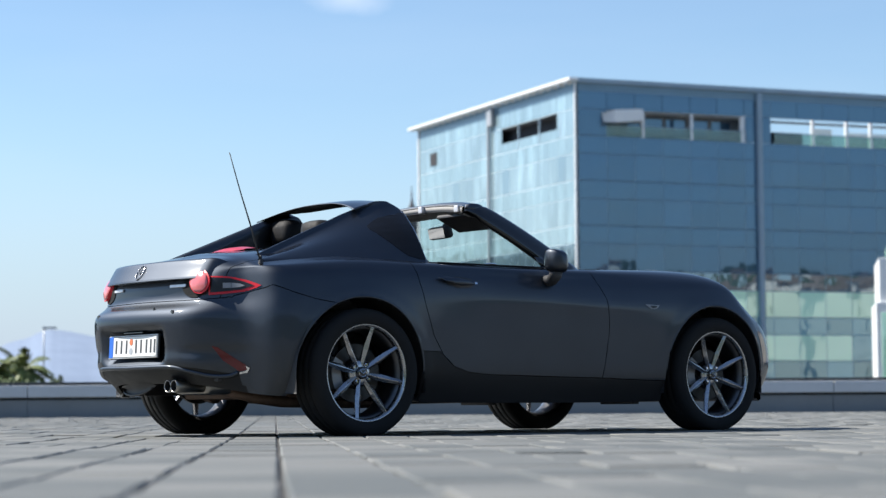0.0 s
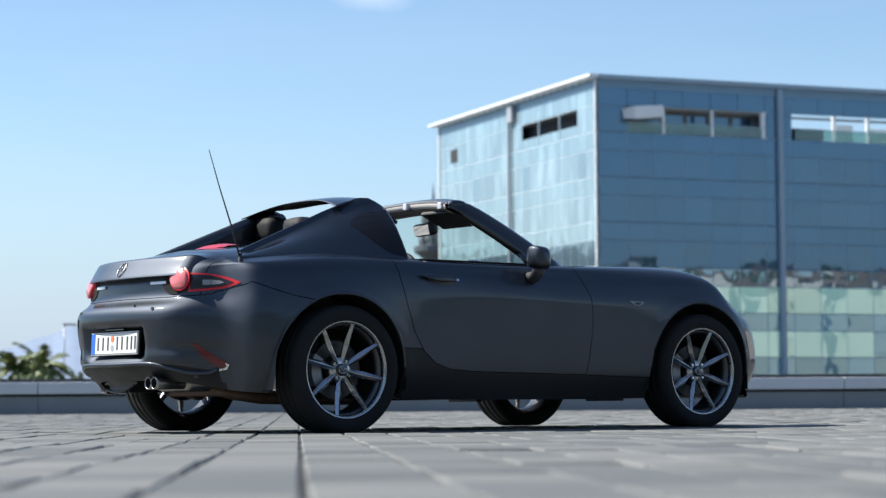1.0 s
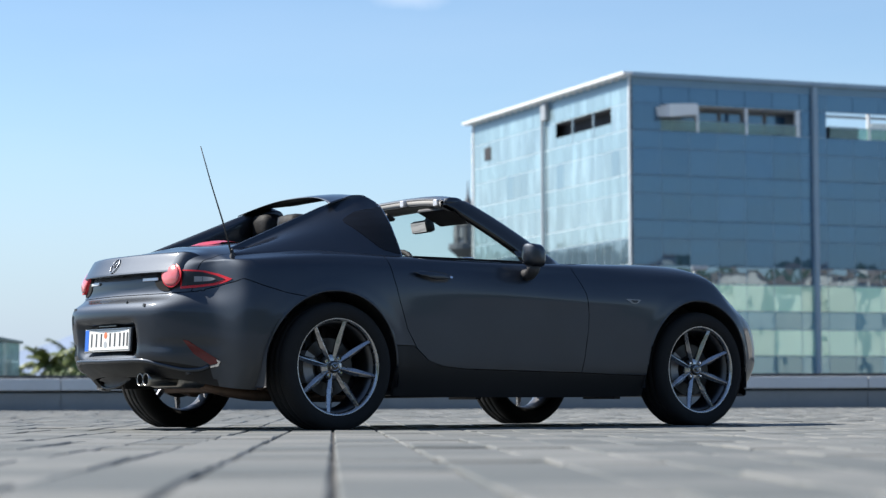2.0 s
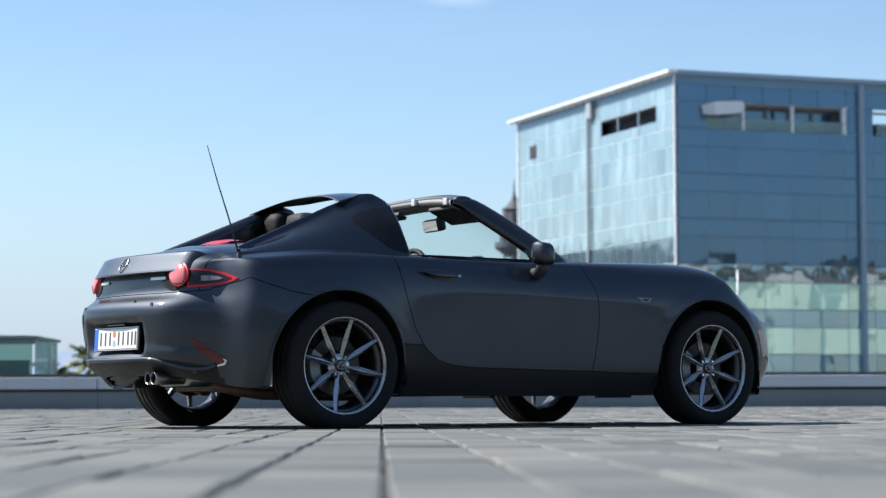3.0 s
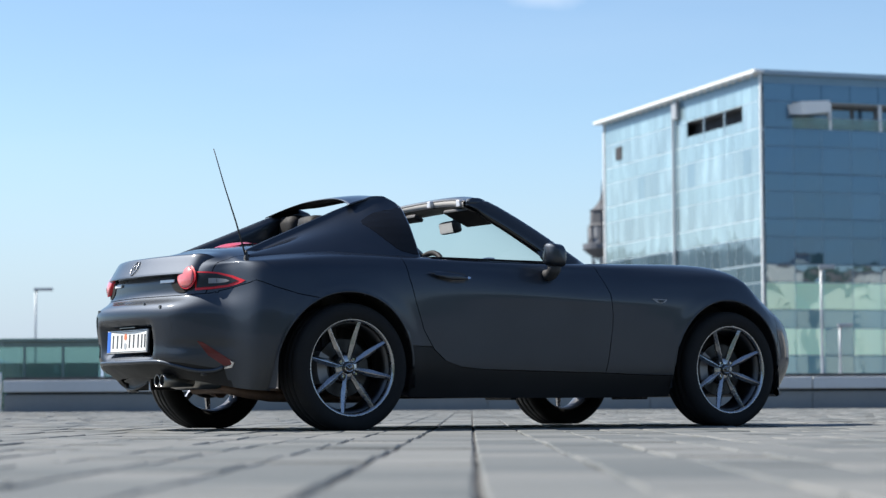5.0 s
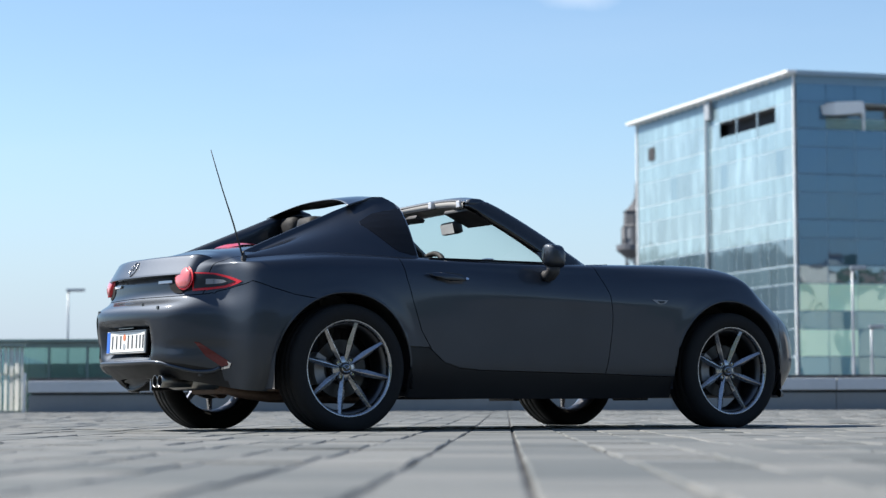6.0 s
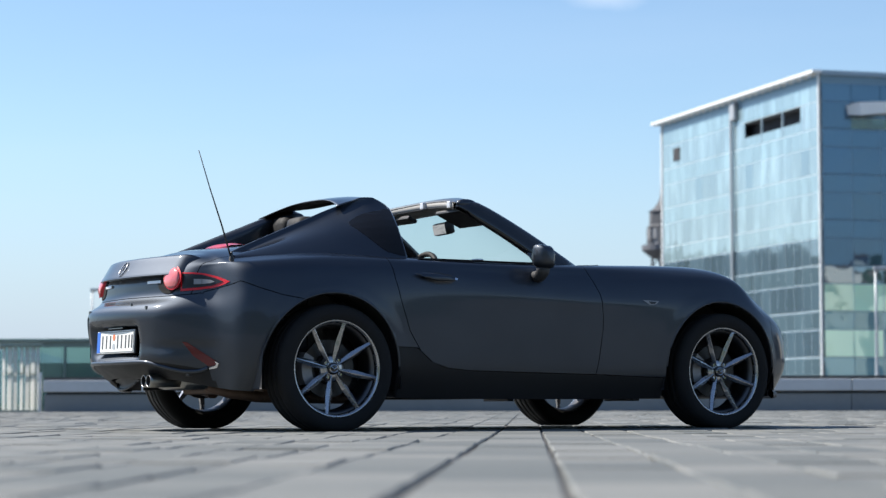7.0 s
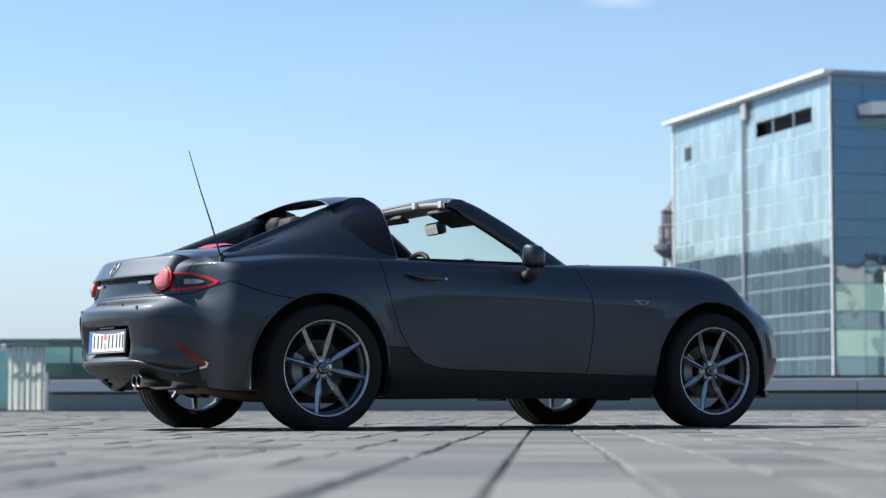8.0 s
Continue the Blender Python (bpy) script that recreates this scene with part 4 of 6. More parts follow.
def half_shell():
    """The whole skin of one side, cut along the joints between panels."""
    bm = bmesh.new()
    ns, nv = GRID.shape[:2]
    vs = [[bm.verts.new((p[0], p[1], p[2])) for p in row] for row in GRID]
    for i in range(ns - 1):
        for j in range(nv - 1):
            c = GRID[i:i + 2, j:j + 2].reshape(4, 3).mean(0)
            if j >= V_EDGE[6] and 0.10 < c[0] < 1.56 and 2 < i:
                continue
            bm.faces.new((vs[i][j], vs[i + 1][j], vs[i + 1][j + 1], vs[i][j + 1]))
    bmesh.ops.remove_doubles(bm, verts=bm.verts, dist=1e-5)
    bmesh.ops.delete(bm, geom=[v for v in bm.verts if not v.link_faces], context="VERTS")

    def cut(line):
        for (x0, z0), (x1, z1) in zip(line, line[1:]):
            pad = 0.02
            faces = [f for f in bm.faces if (c := f.calc_center_median()).y > 0.5
                     and min(x0, x1) - pad < c.x < max(x0, x1) + pad and min(z0, z1) - pad < c.z < max(z0, z1) + pad]
            geom = faces + list({e for f in faces for e in f.edges}) + list({v for f in faces for v in f.verts})
            bmesh.ops.bisect_plane(bm, geom=geom, dist=0.0004, plane_co=(x0, 0, z0), plane_no=Vector((z1 - z0, 0, x0 - x1)).normalized())

    for line in (DOOR, SILL_LINE, BUMPER_LINE, NOSE_LINE):
        cut(line)
    for (x0, y0), (x1, y1) in zip(TRUNK_LINE, TRUNK_LINE[1:]):
        faces = [f for f in bm.faces if (c := f.calc_center_median()).z > 0.6 and min(x0, x1) - .02 < c.x < max(x0, x1) + .02 and min(y0, y1) - .02 < c.y < max(y0, y1) + .02]
        geom = faces + list({e for f in faces for e in f.edges}) + list({v for f in faces for v in f.verts})
        bmesh.ops.bisect_plane(bm, geom=geom, dist=0.0004, plane_co=(x0, y0, 0), plane_no=Vector((y1 - y0, x0 - x1, 0)).normalized())
    # wheel openings
    for cx, cz, r in ARCHES:
        def inner(v):
            return v.co.y > 0.45 and v.co.z < 0.74 and math.hypot(v.co.x - cx, max(v.co.z - cz, 0)) < r
        gone = [f for f in bm.faces if all(inner(v) for v in f.verts)]
        bmesh.ops.delete(bm, geom=gone, context="FACES")
        for v in [v for v in bm.verts if v.link_faces and inner(v)]:
            dx, dz = v.co.x - cx, max(v.co.z - cz, 0)
            q = max(math.hypot(dx, dz), 1e-4)
            v.co.x = cx + dx * r / q
            if dz > 0:
                v.co.z = cz + dz * r / q
        for v in [v for e in bm.edges if len(e.link_faces) == 1 for v in e.verts]:
            dx, dz = v.co.x - cx, max(v.co.z - cz, 0)
            q = math.hypot(dx, dz)
            if v.co.y > 0.45 and v.co.z < 0.74 and r - .02 < q < r + .02:
                v.co.x = cx + dx * r / q
                if dz > 0:
                    v.co.z = cz + dz * r / q
    for cx, cz, r in ARCHES:
        bad = [f for f in bm.faces if (c := f.calc_center_median()).y > .45 and c.z < .74 and (f.calc_area() < 2e-7 or math.hypot(c.x - cx, max(c.z - cz, 0)) < r - .0012)]
        bmesh.ops.delete(bm, geom=bad, context="FACES")
    bmesh.ops.delete(bm, geom=[v for v in bm.verts if not v.link_faces], context="VERTS")
    bmesh.ops.recalc_face_normals(bm, faces=bm.faces)
    bm.normal_update()
    if sum(f.normal.y * f.calc_area() for f in bm.faces) < 0:
        bmesh.ops.reverse_faces(bm, faces=bm.faces)
        bm.normal_update()
    return bm


def bumper_top(x, y):
    pts = BUMPER_LINE
    if x <= pts[0][0]:
        return 0.6405 + 0.0145 * (y / 0.600) ** 3
    for (x0, z0), (x1, z1) in zip(pts, pts[1:]):
        if x <= x1:
            return z0 + (z1 - z0) * (x - x0) / (x1 - x0)
    return -1


def panel_of(c):
    x, y, z = c
    if y > 0.55 and inside(DOOR, x, z):
        return "door"
    sill = np.interp(x, [p[0] for p in SILL_LINE], [p[1] for p in SILL_LINE])
    if 0.2 < x < 2.1 and z < sill:
        return "sill"
    if x < 0.1 and z < bumper_top(x, y):
        return "rear_bumper"
    if x > 2.5 and x > np.interp(z, [p[1] for p in NOSE_LINE[::-1]], [p[0] for p in NOSE_LINE[::-1]]):
        return "front_bumper" if z < 0.64 else "hood"
    crest = np.interp(x, [-.60, -.42, 0, .45, 1.0, 1.55, 2.25, 2.49], [.60, .645, .70, .735, .755, .72, .63, .585])
    if x < -0.12 and y < np.interp(x, [p[0] for p in TRUNK_LINE], [p[1] for p in TRUNK_LINE]):
        return "trunk_lid"
    if x < 0.9:
        return "rear_quarter_panel"
    if y < crest - 0.03:
        return "hood"
    return "front_fender"


car = new("sports_car")
tagged(car, "dark grey metallic two-seat sports car with its roof open", "car")
SIDE_LABEL = {"door": "dark grey metallic door", "front_fender": "", "rear_quarter_panel": "", "sill": "black side sill"}


def build_panels():
    bm = half_shell()
    groups = {}
    for f in bm.faces:
        groups.setdefault(panel_of(f.calc_center_median()), []).append(f)
    seams = {}
    for name, faces in groups.items():
        own = set(faces)
        index, co, no, edge_verts = {}, [], [], {}
        for f in faces:
            for v in f.verts:
                if v not in index:
                    index[v] = len(co)
                    co.append(v.co.copy())
                    no.append(v.normal.copy())
        rim = []
        for f in faces:
            for e in f.edges:
                mates = [g for g in e.link_faces if g in own]
                if len(mates) == 1 and not all(v.co.y < 0.002 for v in e.verts):
                    loop = next(l for l in f.loops if l.edge == e)
                    rim.append((index[loop.vert], index[loop.link_loop_next.vert]))
                    d = (f.calc_center_median() - (e.verts[0].co + e.verts[1].co) / 2).normalized()
                    for v in e.verts:
                        edge_verts.setdefault(index[v], Vector())
                        edge_verts[index[v]] += d
        for k, d in edge_verts.items():
            if d.length > 1e-6:
                move = d.normalized() * 0.0023
                if co[k].y < 0.002:
                    move.y = 0
                co[k] = co[k] + move
        skirt = {k: len(co) + n for n, k in enumerate(edge_verts)}
        co += [co[k] - no[k] * 0.016 for k in edge_verts]
        top = {k: len(co) + n for n, k in enumerate(edge_verts)}
        co += [co[k] for k in edge_verts]
        polys = [[index[v] for v in f.verts] for f in faces]
        def on_arch(k):
            return any(co[k].y > .45 and co[k].z < .74 and math.hypot(co[k].x - cx, max(co[k].z - cz, 0)) < r + .012 for cx, cz, r in ARCHES)
        walls = [(top[b], top[a], skirt[a], skirt[b]) for a, b in rim if not (on_arch(a) and on_arch(b))]
        flip = [Vector((p.x, -p.y, p.z)) for p in co]
        fno = [Vector((p.x, -p.y, p.z)) for p in no]

        def make(points, normals, faces_, walls_, nm):
            me = bpy.data.meshes.new(nm)
            me.from_pydata([tuple(p) for p in points], [], faces_ + walls_)
            me.materials.append(VALANCE if nm == "sill" else PAINT)
            # faces below the bumper crease take the darker material
            if nm == "rear_bumper":
                me.materials.append(VALANCE)
                for p in me.polygons:
                    p.material_index = int(p.center.z < np.interp(abs(p.center.y), [0, .40, .58, .64], [.324, .328, .292, 0]))
            me.polygons.foreach_set("use_smooth", [True] * len(faces_) + [False] * len(walls_))
            me.update()
            given = [tuple(n) for n in normals] + [(0, 0, 0)] * (len(points) - len(normals))
            me.normals_split_custom_set_from_vertices(given)
            ob = new(nm, me)
            ob.parent = car
            return ob

        rev = [p[::-1] for p in polys]
        wrev = [w[::-1] for w in walls]
        if name in SIDE_LABEL:
            for pts, nn, pf, wf in ((flip, fno, rev, wrev), (co, no, polys, walls)):
                ob = make(pts, nn, pf, wf, name)
                if SIDE_LABEL[name]:
                    ob["label"] = SIDE_LABEL[name]
                seams.setdefault(name, []).append(ob)
        else:
            n1, m = len(no), len(co)
            # both halves in one skin: main points first, then the edge points of each half
            pts = co[:n1] + flip[:n1] + co[n1:] + flip[n1:]
            k = m - n1
            def a_map(i):
                return i if i < n1 else i + n1
            def b_map(i):
                return i + n1 if i < n1 else i + n1 + k
            pf = [[a_map(i) for i in p] for p in polys] + [[b_map(i) for i in p] for p in rev]
            wf = [tuple(a_map(i) for i in w) for w in walls] + [tuple(b_map(i) for i in w) for w in wrev]
            flat = [Vector((n.x, 0 if p.y < 0.002 else n.y, n.z)).normalized() for n, p in zip(no, co)]
            flatm = [Vector((n.x, -n.y, n.z)) for n in flat]
            seams[name] = [make(pts, flat + flatm, pf, wf, name)]
    # dark inner body behind the joints
    inner = bmesh.new()
    for sg in (1, -1):
        made = {v: inner.verts.new(((v.co.x - v.normal.x * 0.013), sg * max(0, v.co.y - v.normal.y * 0.013), v.co.z - v.normal.z * 0.013)) for v in bm.verts}
        for f in bm.faces:
            inner.faces.new([made[v] for v in f.verts])
    part("inner_body", inner, PLASTIC, car, "dark inner body shell", smooth=True)
    # for laying small fittings on the skin
    both = bmesh.new()
    for sg in (1, -1):
        made = {v: both.verts.new((v.co.x, sg * v.co.y, v.co.z)) for v in bm.verts}
        for f in bm.faces:
            both.faces.new([made[v] for v in f.verts])
    bm.free()
    return seams, both


from mathutils.bvhtree import BVHTree
PANELS, SKIN = build_panels()
SKIN_TREE = BVHTree.FromBMesh(SKIN)


def laid_on(name, tree, base, bearing, outline, mat, parent, out=0.002, thick=0.006, label="", mirror=True, cell=0.012, dome=0.0):
    """A fitting laid on the skin: an outline of (across, height) seen along a bearing, pressed onto the surface behind it."""
    a = radians(bearing)
    d = Vector((math.sin(a), math.cos(a), 0))
    l = Vector((d.y, -d.x, 0))
    bm = bmesh.new()
    bm.faces.new([bm.verts.new((p[0], p[1], 0)) for p in outline])
    us, zs = [p[0] for p in outline], [p[1] for p in outline]
    for k in range(1, int((max(us) - min(us)) / cell) + 1):
        bmesh.ops.bisect_plane(bm, geom=bm.verts[:] + bm.edges[:] + bm.faces[:], plane_co=(min(us) + k * cell, 0, 0), plane_no=(1, 0, 0))
    for k in range(1, int((max(zs) - min(zs)) / cell) + 1):
        bmesh.ops.bisect_plane(bm, geom=bm.verts[:] + bm.edges[:] + bm.faces[:], plane_co=(0, min(zs) + k * cell, 0), plane_no=(0, 1, 0))
    cu, cz = sum(us) / len(us), sum(zs) / len(zs)
    hu, hz = (max(us) - min(us)) / 2, (max(zs) - min(zs)) / 2
    last = None
    for v in bm.verts:
        u, z = v.co.x, v.co.y
        o = Vector(base) + l * u
        o.z = z
        hit, nrm, _, _ = tree.ray_cast(o - d * 1.5, d, 4.0)
        if hit is None:
            hit = o if last is None else o + d * (last - o).dot(d)
        else:
            last = hit
        bulge = dome * max(0.0, 1 - ((u - cu) / hu) ** 2) * max(0.0, 1 - ((z - cz) / hz) ** 2)
        v.co = hit - d * (out + bulge)
    rim = [e for e in bm.edges if len(e.link_faces) == 1]
    ex = bmesh.ops.extrude_edge_only(bm, edges=rim)
    for v in [g for g in ex["geom"] if isinstance(g, bmesh.types.BMVert)]:
        v.co += d * thick
    obs = []
    if mirror:
        twin = bm.copy()
        for v in twin.verts:
            v.co.y = -v.co.y
        pr = parent[1] if isinstance(parent, (list, tuple)) else parent
        obs.append(part(name, twin, mat, pr, label))
    pr = parent[0] if isinstance(parent, (list, tuple)) else parent
    obs.insert(0, part(name, bm, mat, pr, label))
    for ob in obs:
        for p in ob.data.polygons:
            p.use_smooth = len(p.vertices) > 2 and dome > 0
    return obs


def pair(name, make, parent=None, label=""):
    """Builds a fitting for the near side (y < 0) and its mirror image."""
    obs = []
    for sg in (1, -1):
        bm, mat = make()
        if sg < 0:
            for v in bm.verts:
                v.co.y = -v.co.y
        pr = parent[0 if sg > 0 else 1] if isinstance(parent, (list, tuple)) else (parent or car)
        obs.append(part(name, bm, mat, pr, label, smooth=True))
    return obs


# ---- spoiler lip along the tail
def tail_spoiler():
    bm = bmesh.new()
    rings = []
    n = 44
    for i in range(n + 1):
        y = -.51 + 1.02 * i / n
        q = abs(y) / .525
        back = -.752 + .117 * q ** 1.9
        low = .748 + .004 * q
        fade = 1 - max(0, (q - .85) / .12) ** 2
        keys = [(back + .085, low - .012), (back + .005, low - .010), (back, low - .003), (back + .006, low + .008), (back + .026, low + .040), (back + .046, low + .073), (back + .056, low + .084), (back + .076, low + .089), (back + .130, low + .090 - .012 * q), (back + .185, low + .080 - .012 * q)]
        rings.append([bm.verts.new((x + (1 - fade) * .09, y, z - (1 - fade) * .05)) for x, z in spline(keys, 3)])
    for a, b in zip(rings, rings[1:]):
        for k in range(len(a) - 1):
            bm.faces.new((a[k], b[k], b[k + 1], a[k + 1]))
    bm.faces.new(rings[0])
    bm.faces.new(rings[-1])
    return part("tail_spoiler", bm, PAINT, car, "body-coloured lip spoiler on the tail", smooth=True)


spoiler = tail_spoiler()


# ---- rear pillars and the roof hoop that joins them
def pillar_point(x):
    """Foot on the flank, top edge and width of the top, along the car."""
    keys_top = spline([(-.42, .490, .842), (-.34, .472, .879), (-.245, .462, .919), (-.12, .449, .970), (.07, .429, 1.048), (.20, .420, 1.099), (.32, .432, 1.139), (.42, .448, 1.160), (.52, .450, 1.163)], 12)
    top_y = np.interp(x, keys_top[:, 0], keys_top[:, 1])
    top_z = np.interp(x, keys_top[:, 0], keys_top[:, 2])
    foot_y = np.interp(x, [-.42, -.2, .1, .3, .52], [.600, .655, .705, .728, .736])
    foot_z = np.interp(x, [-.42, -.2, .1, .3, .52], [.828, .838, .848, .842, .836])
    return foot_y, foot_z, top_y, top_z


def front_edge(z):
    return float(np.interp(z, [.83, .87, .97, 1.05, 1.10, 1.136, 1.163], [.447, .450, .461, .474, .484, .462, .405]))


def crown(y):
    return 1.194 - 0.034 * (abs(y) / 0.46) ** 3


def rear_pillars():
    grids = []
    n = 54
    for sg in (-1, 1):
        bm = bmesh.new()
        rows = []
        for i in range(n + 1):
            s = i / n
            row = []
            x = -.42 + s * .925
            fy, fz, ty, tz = pillar_point(x)
            inner_y, inner_z = ty - 0.040, max(0.80, tz - 0.012)
            keys = [(fy + .012, fz - .03), (fy, fz), (fy * .53 + ty * .47 + .008, fz * .5 + tz * .5), (ty + .014, tz - .035), (ty - .012, tz - .004), (inner_y, inner_z - 0.006), (inner_y - .012, inner_z - .05), (inner_y + .02, min(inner_z, .84) - .04)]
            for p in spline(keys, 4):
                z = float(p[1])
                xe = x
                if x > .1:
                    xe = .1 + (x - .1) * (front_edge(z) - .1) / .405
                row.append(bm.verts.new((xe, sg * float(p[0]), z)))
            rows.append(row)
        for a, b in zip(rows, rows[1:]):
            for j in range(len(a) - 1):
                try:
                    bm.faces.new((a[j], b[j], b[j + 1], a[j + 1]))
                except ValueError:
                    pass
        bm.faces.new(rows[-1])
        bmesh.ops.remove_doubles(bm, verts=bm.verts, dist=0.0004)
        grids.append(part("rear_pillar", bm, PAINT, car, "sloping body-coloured roof pillar", smooth=True))
    return grids


PILLARS = rear_pillars()


def roof_hoop():
    bm = bmesh.new()
    n, m = 36, 14
    top, bottom = [], []
    for i in range(n + 1):
        y = -.435 + .87 * i / n
        w = (abs(y) / .435) ** 2
        rear = .285 - 0.07 * (abs(y) / .435) ** 2.5
        front = .482 - 0.085 * (abs(y) / .435) ** 5
        rt, rb = [], []
        for j in range(m + 1):
            s = j / m
            x = rear + (front - rear) * s
            z = crown(y) - 0.024 * (1 - s) ** 1.6 - 0.024 * max(0, (s - .7) / .3) ** 2
            z = (1 - w) * z + w * (pillar_point(x)[3] + .003)
            rt.append(bm.verts.new((x, y, z)))
            under = crown(y) - 0.032 + 0.020 * s
            under = (1 - w) * under + w * (z - 0.006)
            rb.append(bm.verts.new((x, y, min(z - 0.003, under))))
        top.append(rt)
        bottom.append(rb)
    for g, order in ((top, 1), (bottom, -1)):
        for a, b in zip(g, g[1:]):
            for j in range(m):
                bm.faces.new((a[j], b[j], b[j + 1], a[j + 1])[::order])
    for i in range(n):
        bm.faces.new((top[i][0], top[i + 1][0], bottom[i + 1][0], bottom[i][0]))
        bm.faces.new((top[i][m], bottom[i][m], bottom[i + 1][m], top[i + 1][m]))
    for i in (0, n):
        for j in range(m):
            bm.faces.new((top[i][j], top[i][j + 1], bottom[i][j + 1], bottom[i][j]))
    # underside faces take a black material, putting the shade below into their colour
    low = {v for row in bottom for v in row}
    for f in bm.faces:
        f.material_index = int(all(v in low for v in f.verts))
    ob = part("roof_hoop", bm, PAINT, car, "body-coloured roof hoop behind the seats", smooth=True)
    ob.data.materials.append(RUBBER)
    return ob


roof_hoop()


def quarter_trim():
    """Gloss black panel set on the front of each pillar."""
    for ob in PILLARS:
        sg = 1 if sum(v.co.y for v in ob.data.vertices) > 0 else -1
        tree = BVHTree.FromPolygons([v.co[:] for v in ob.data.vertices], [p.vertices[:] for p in ob.data.polygons])
        bm = bmesh.new()
        rows = []
        for i in range(17):
            z = .852 + (1.098 - .852) * i / 16
            x1 = front_edge(z) - .006
            x0 = float(np.interp(z, [.852, .870, .93, 1.014, 1.040, 1.066, 1.098], [.415, .341, .285, .219, .262, .313, x1 - .03]))
            row = []
            for j in range(13):
                x = x0 + (x1 - x0) * j / 12
                hit = tree.ray_cast(Vector((x, sg * 2, z)), Vector((0, -sg, 0)), 3)[0]
                row.append(bm.verts.new((x, (hit.y if hit else sg * .6) + sg * .0018, z)))
            rows.append(row)
        for a, b in zip(rows, rows[1:]):
            for k in range(12):
                bm.faces.new((a[k], b[k], b[k + 1], a[k + 1]))
        rim = [e for e in bm.edges if len(e.link_faces) == 1]
        ex = bmesh.ops.extrude_edge_only(bm, edges=rim)
        for v in [g for g in ex["geom"] if isinstance(g, bmesh.types.BMVert)]:
            v.co.y -= sg * .008
        part("quarter_panel_trim", bm, TRIM_BLACK, car, "gloss black quarter panel")


quarter_trim()
pair("pillar_inner_trim", lambda: (tube([(.452, -.668, .838), (.466, -.612, .92), (.478, -.545, 1.02), (.486, -.478, 1.09)], .014, 8), LINING), label="light grey inner pillar trim")


# ---- windscreen
def screen_point(s, v):
    """s from -1 to 1 across, v from 0 at the bottom to 1 at the header."""
    y = s * (0.665 * (1 - v) + 0.505 * v)
    x = (1.70 - 0.275 * s * s) * (1 - v) + (1.07 - 0.128 * s * s) * v
    z = (.862 - 0.024 * s * s) * (1 - v) + (1.198 - 0.042 * s * s) * v + (0.030 - 0.018 * s * s) * math.sin(math.pi * v)
    return Vector((x, y, z))


def windscreen():
    bm = bmesh.new()
    n, m = 24, 12
    g = [[bm.verts.new(screen_point(-0.97 + 1.94 * i / n, j / m)) for j in range(m + 1)] for i in range(n + 1)]
    for a, b in zip(g, g[1:]):
        for j in range(m):
            bm.faces.new((a[j], b[j], b[j + 1], a[j + 1]))
    ob = part("windscreen", bm, WINDSCREEN, car, "clear windscreen glass", smooth=True)
    ob.visible_shadow = False
    for sg in (-1, 1):
        pts = [screen_point(sg, v / 10) + Vector((-.026, sg * 0.004, -.016)) for v in (-1, 0, 1, 2, 3, 4, 5, 6, 7, 8, 9, 9.6)]
        pts += [screen_point(sg * .985, 1.0) + Vector((-.046, -sg * .006, -.012)), screen_point(sg * .95, 1.0) + Vector((-.075, -sg * .02, -.016))]
        bm = bmesh.new()
        rings = []
        for i, p in enumerate(pts):
            d = (pts[min(i + 1, len(pts) - 1)] - pts[max(i - 1, 0)]).normalized()
            out_ = Vector((0.35, sg * 1.0, 0.25)).normalized()
            u = d.cross(out_).normalized()
            o2 = u.cross(d).normalized()
            ring = []
            sc = (1.04, 1.04, 1.02, 1.0, .98, .96, .94, .92, .90, .88, .80, .60, .48, .32)[i]
            for k in range(14):
                a = 2 * math.pi * k / 14
                ca, sa = math.cos(a), math.sin(a)
                ring.append(bm.verts.new(p + o2 * 0.026 * sc * math.copysign(abs(ca) ** 0.7, ca) + u * 0.064 * sc * math.copysign(abs(sa) ** 0.7, sa)))
            rings.append(ring)
        for a, b in zip(rings, rings[1:]):
            for k in range(14):
                bm.faces.new((a[k], a[(k + 1) % 14], b[(k + 1) % 14], b[k]))
        bm.faces.new(rings[0])
        bm.faces.new(rings[-1])
        part("windscreen_pillar", bm, GLOSS_BLACK, car, "dark windscreen pillar", smooth=True)
    bm = bmesh.new()
    rings = []
    for i in range(29):
        s = -1 + 2 * i / 28
        p = screen_point(s, 1.0)
        rings.append([bm.verts.new(p + Vector(q)) for q in ((.012, 0, -.012), (.004, 0, .008), (-.03, 0, .012), (-.068, 0, .002), (-.072, 0, -.014), (-.04, 0, -.034), (0, 0, -.03))])
    for a, b in zip(rings, rings[1:]):
        for k in range(7):
            bm.faces.new((a[k], a[(k + 1) % 7], b[(k + 1) % 7], b[k]))
    bm.faces.new(rings[0])
    bm.faces.new(rings[-1])
    part("windscreen_header", bm, PAINT, car, "body-coloured windscreen header", smooth=True)
    bm = bmesh.new()
    rings = []
    for i in range(25):
        s = -0.95 + 1.9 * i / 24
        p = screen_point(s, 1.0)
        rings.append([bm.verts.new(p + Vector(q)) for q in ((-.078, 0, -.006), (-.092, 0, -.014), (-.090, 0, -.036), (-.02, 0, -.062), (.04, 0, -.060), (-.02, 0, -.036))])
    for a, b in zip(rings, rings[1:]):
        for k in range(6):
            bm.faces.new((a[k], a[(k + 1) % 6], b[(k + 1) % 6], b[k]))
    part("header_lining", bm, LINING, car, "grey header lining and seal", smooth=True)
    for back, drop, r, mat in ((-.089, -.012, .0045, PLASTIC), (-.084, -.040, .0055, PLASTIC)):
        pts = [screen_point(-.93 + 1.86 * i / 24, 1.0) + Vector((back, 0, drop)) for i in range(25)]
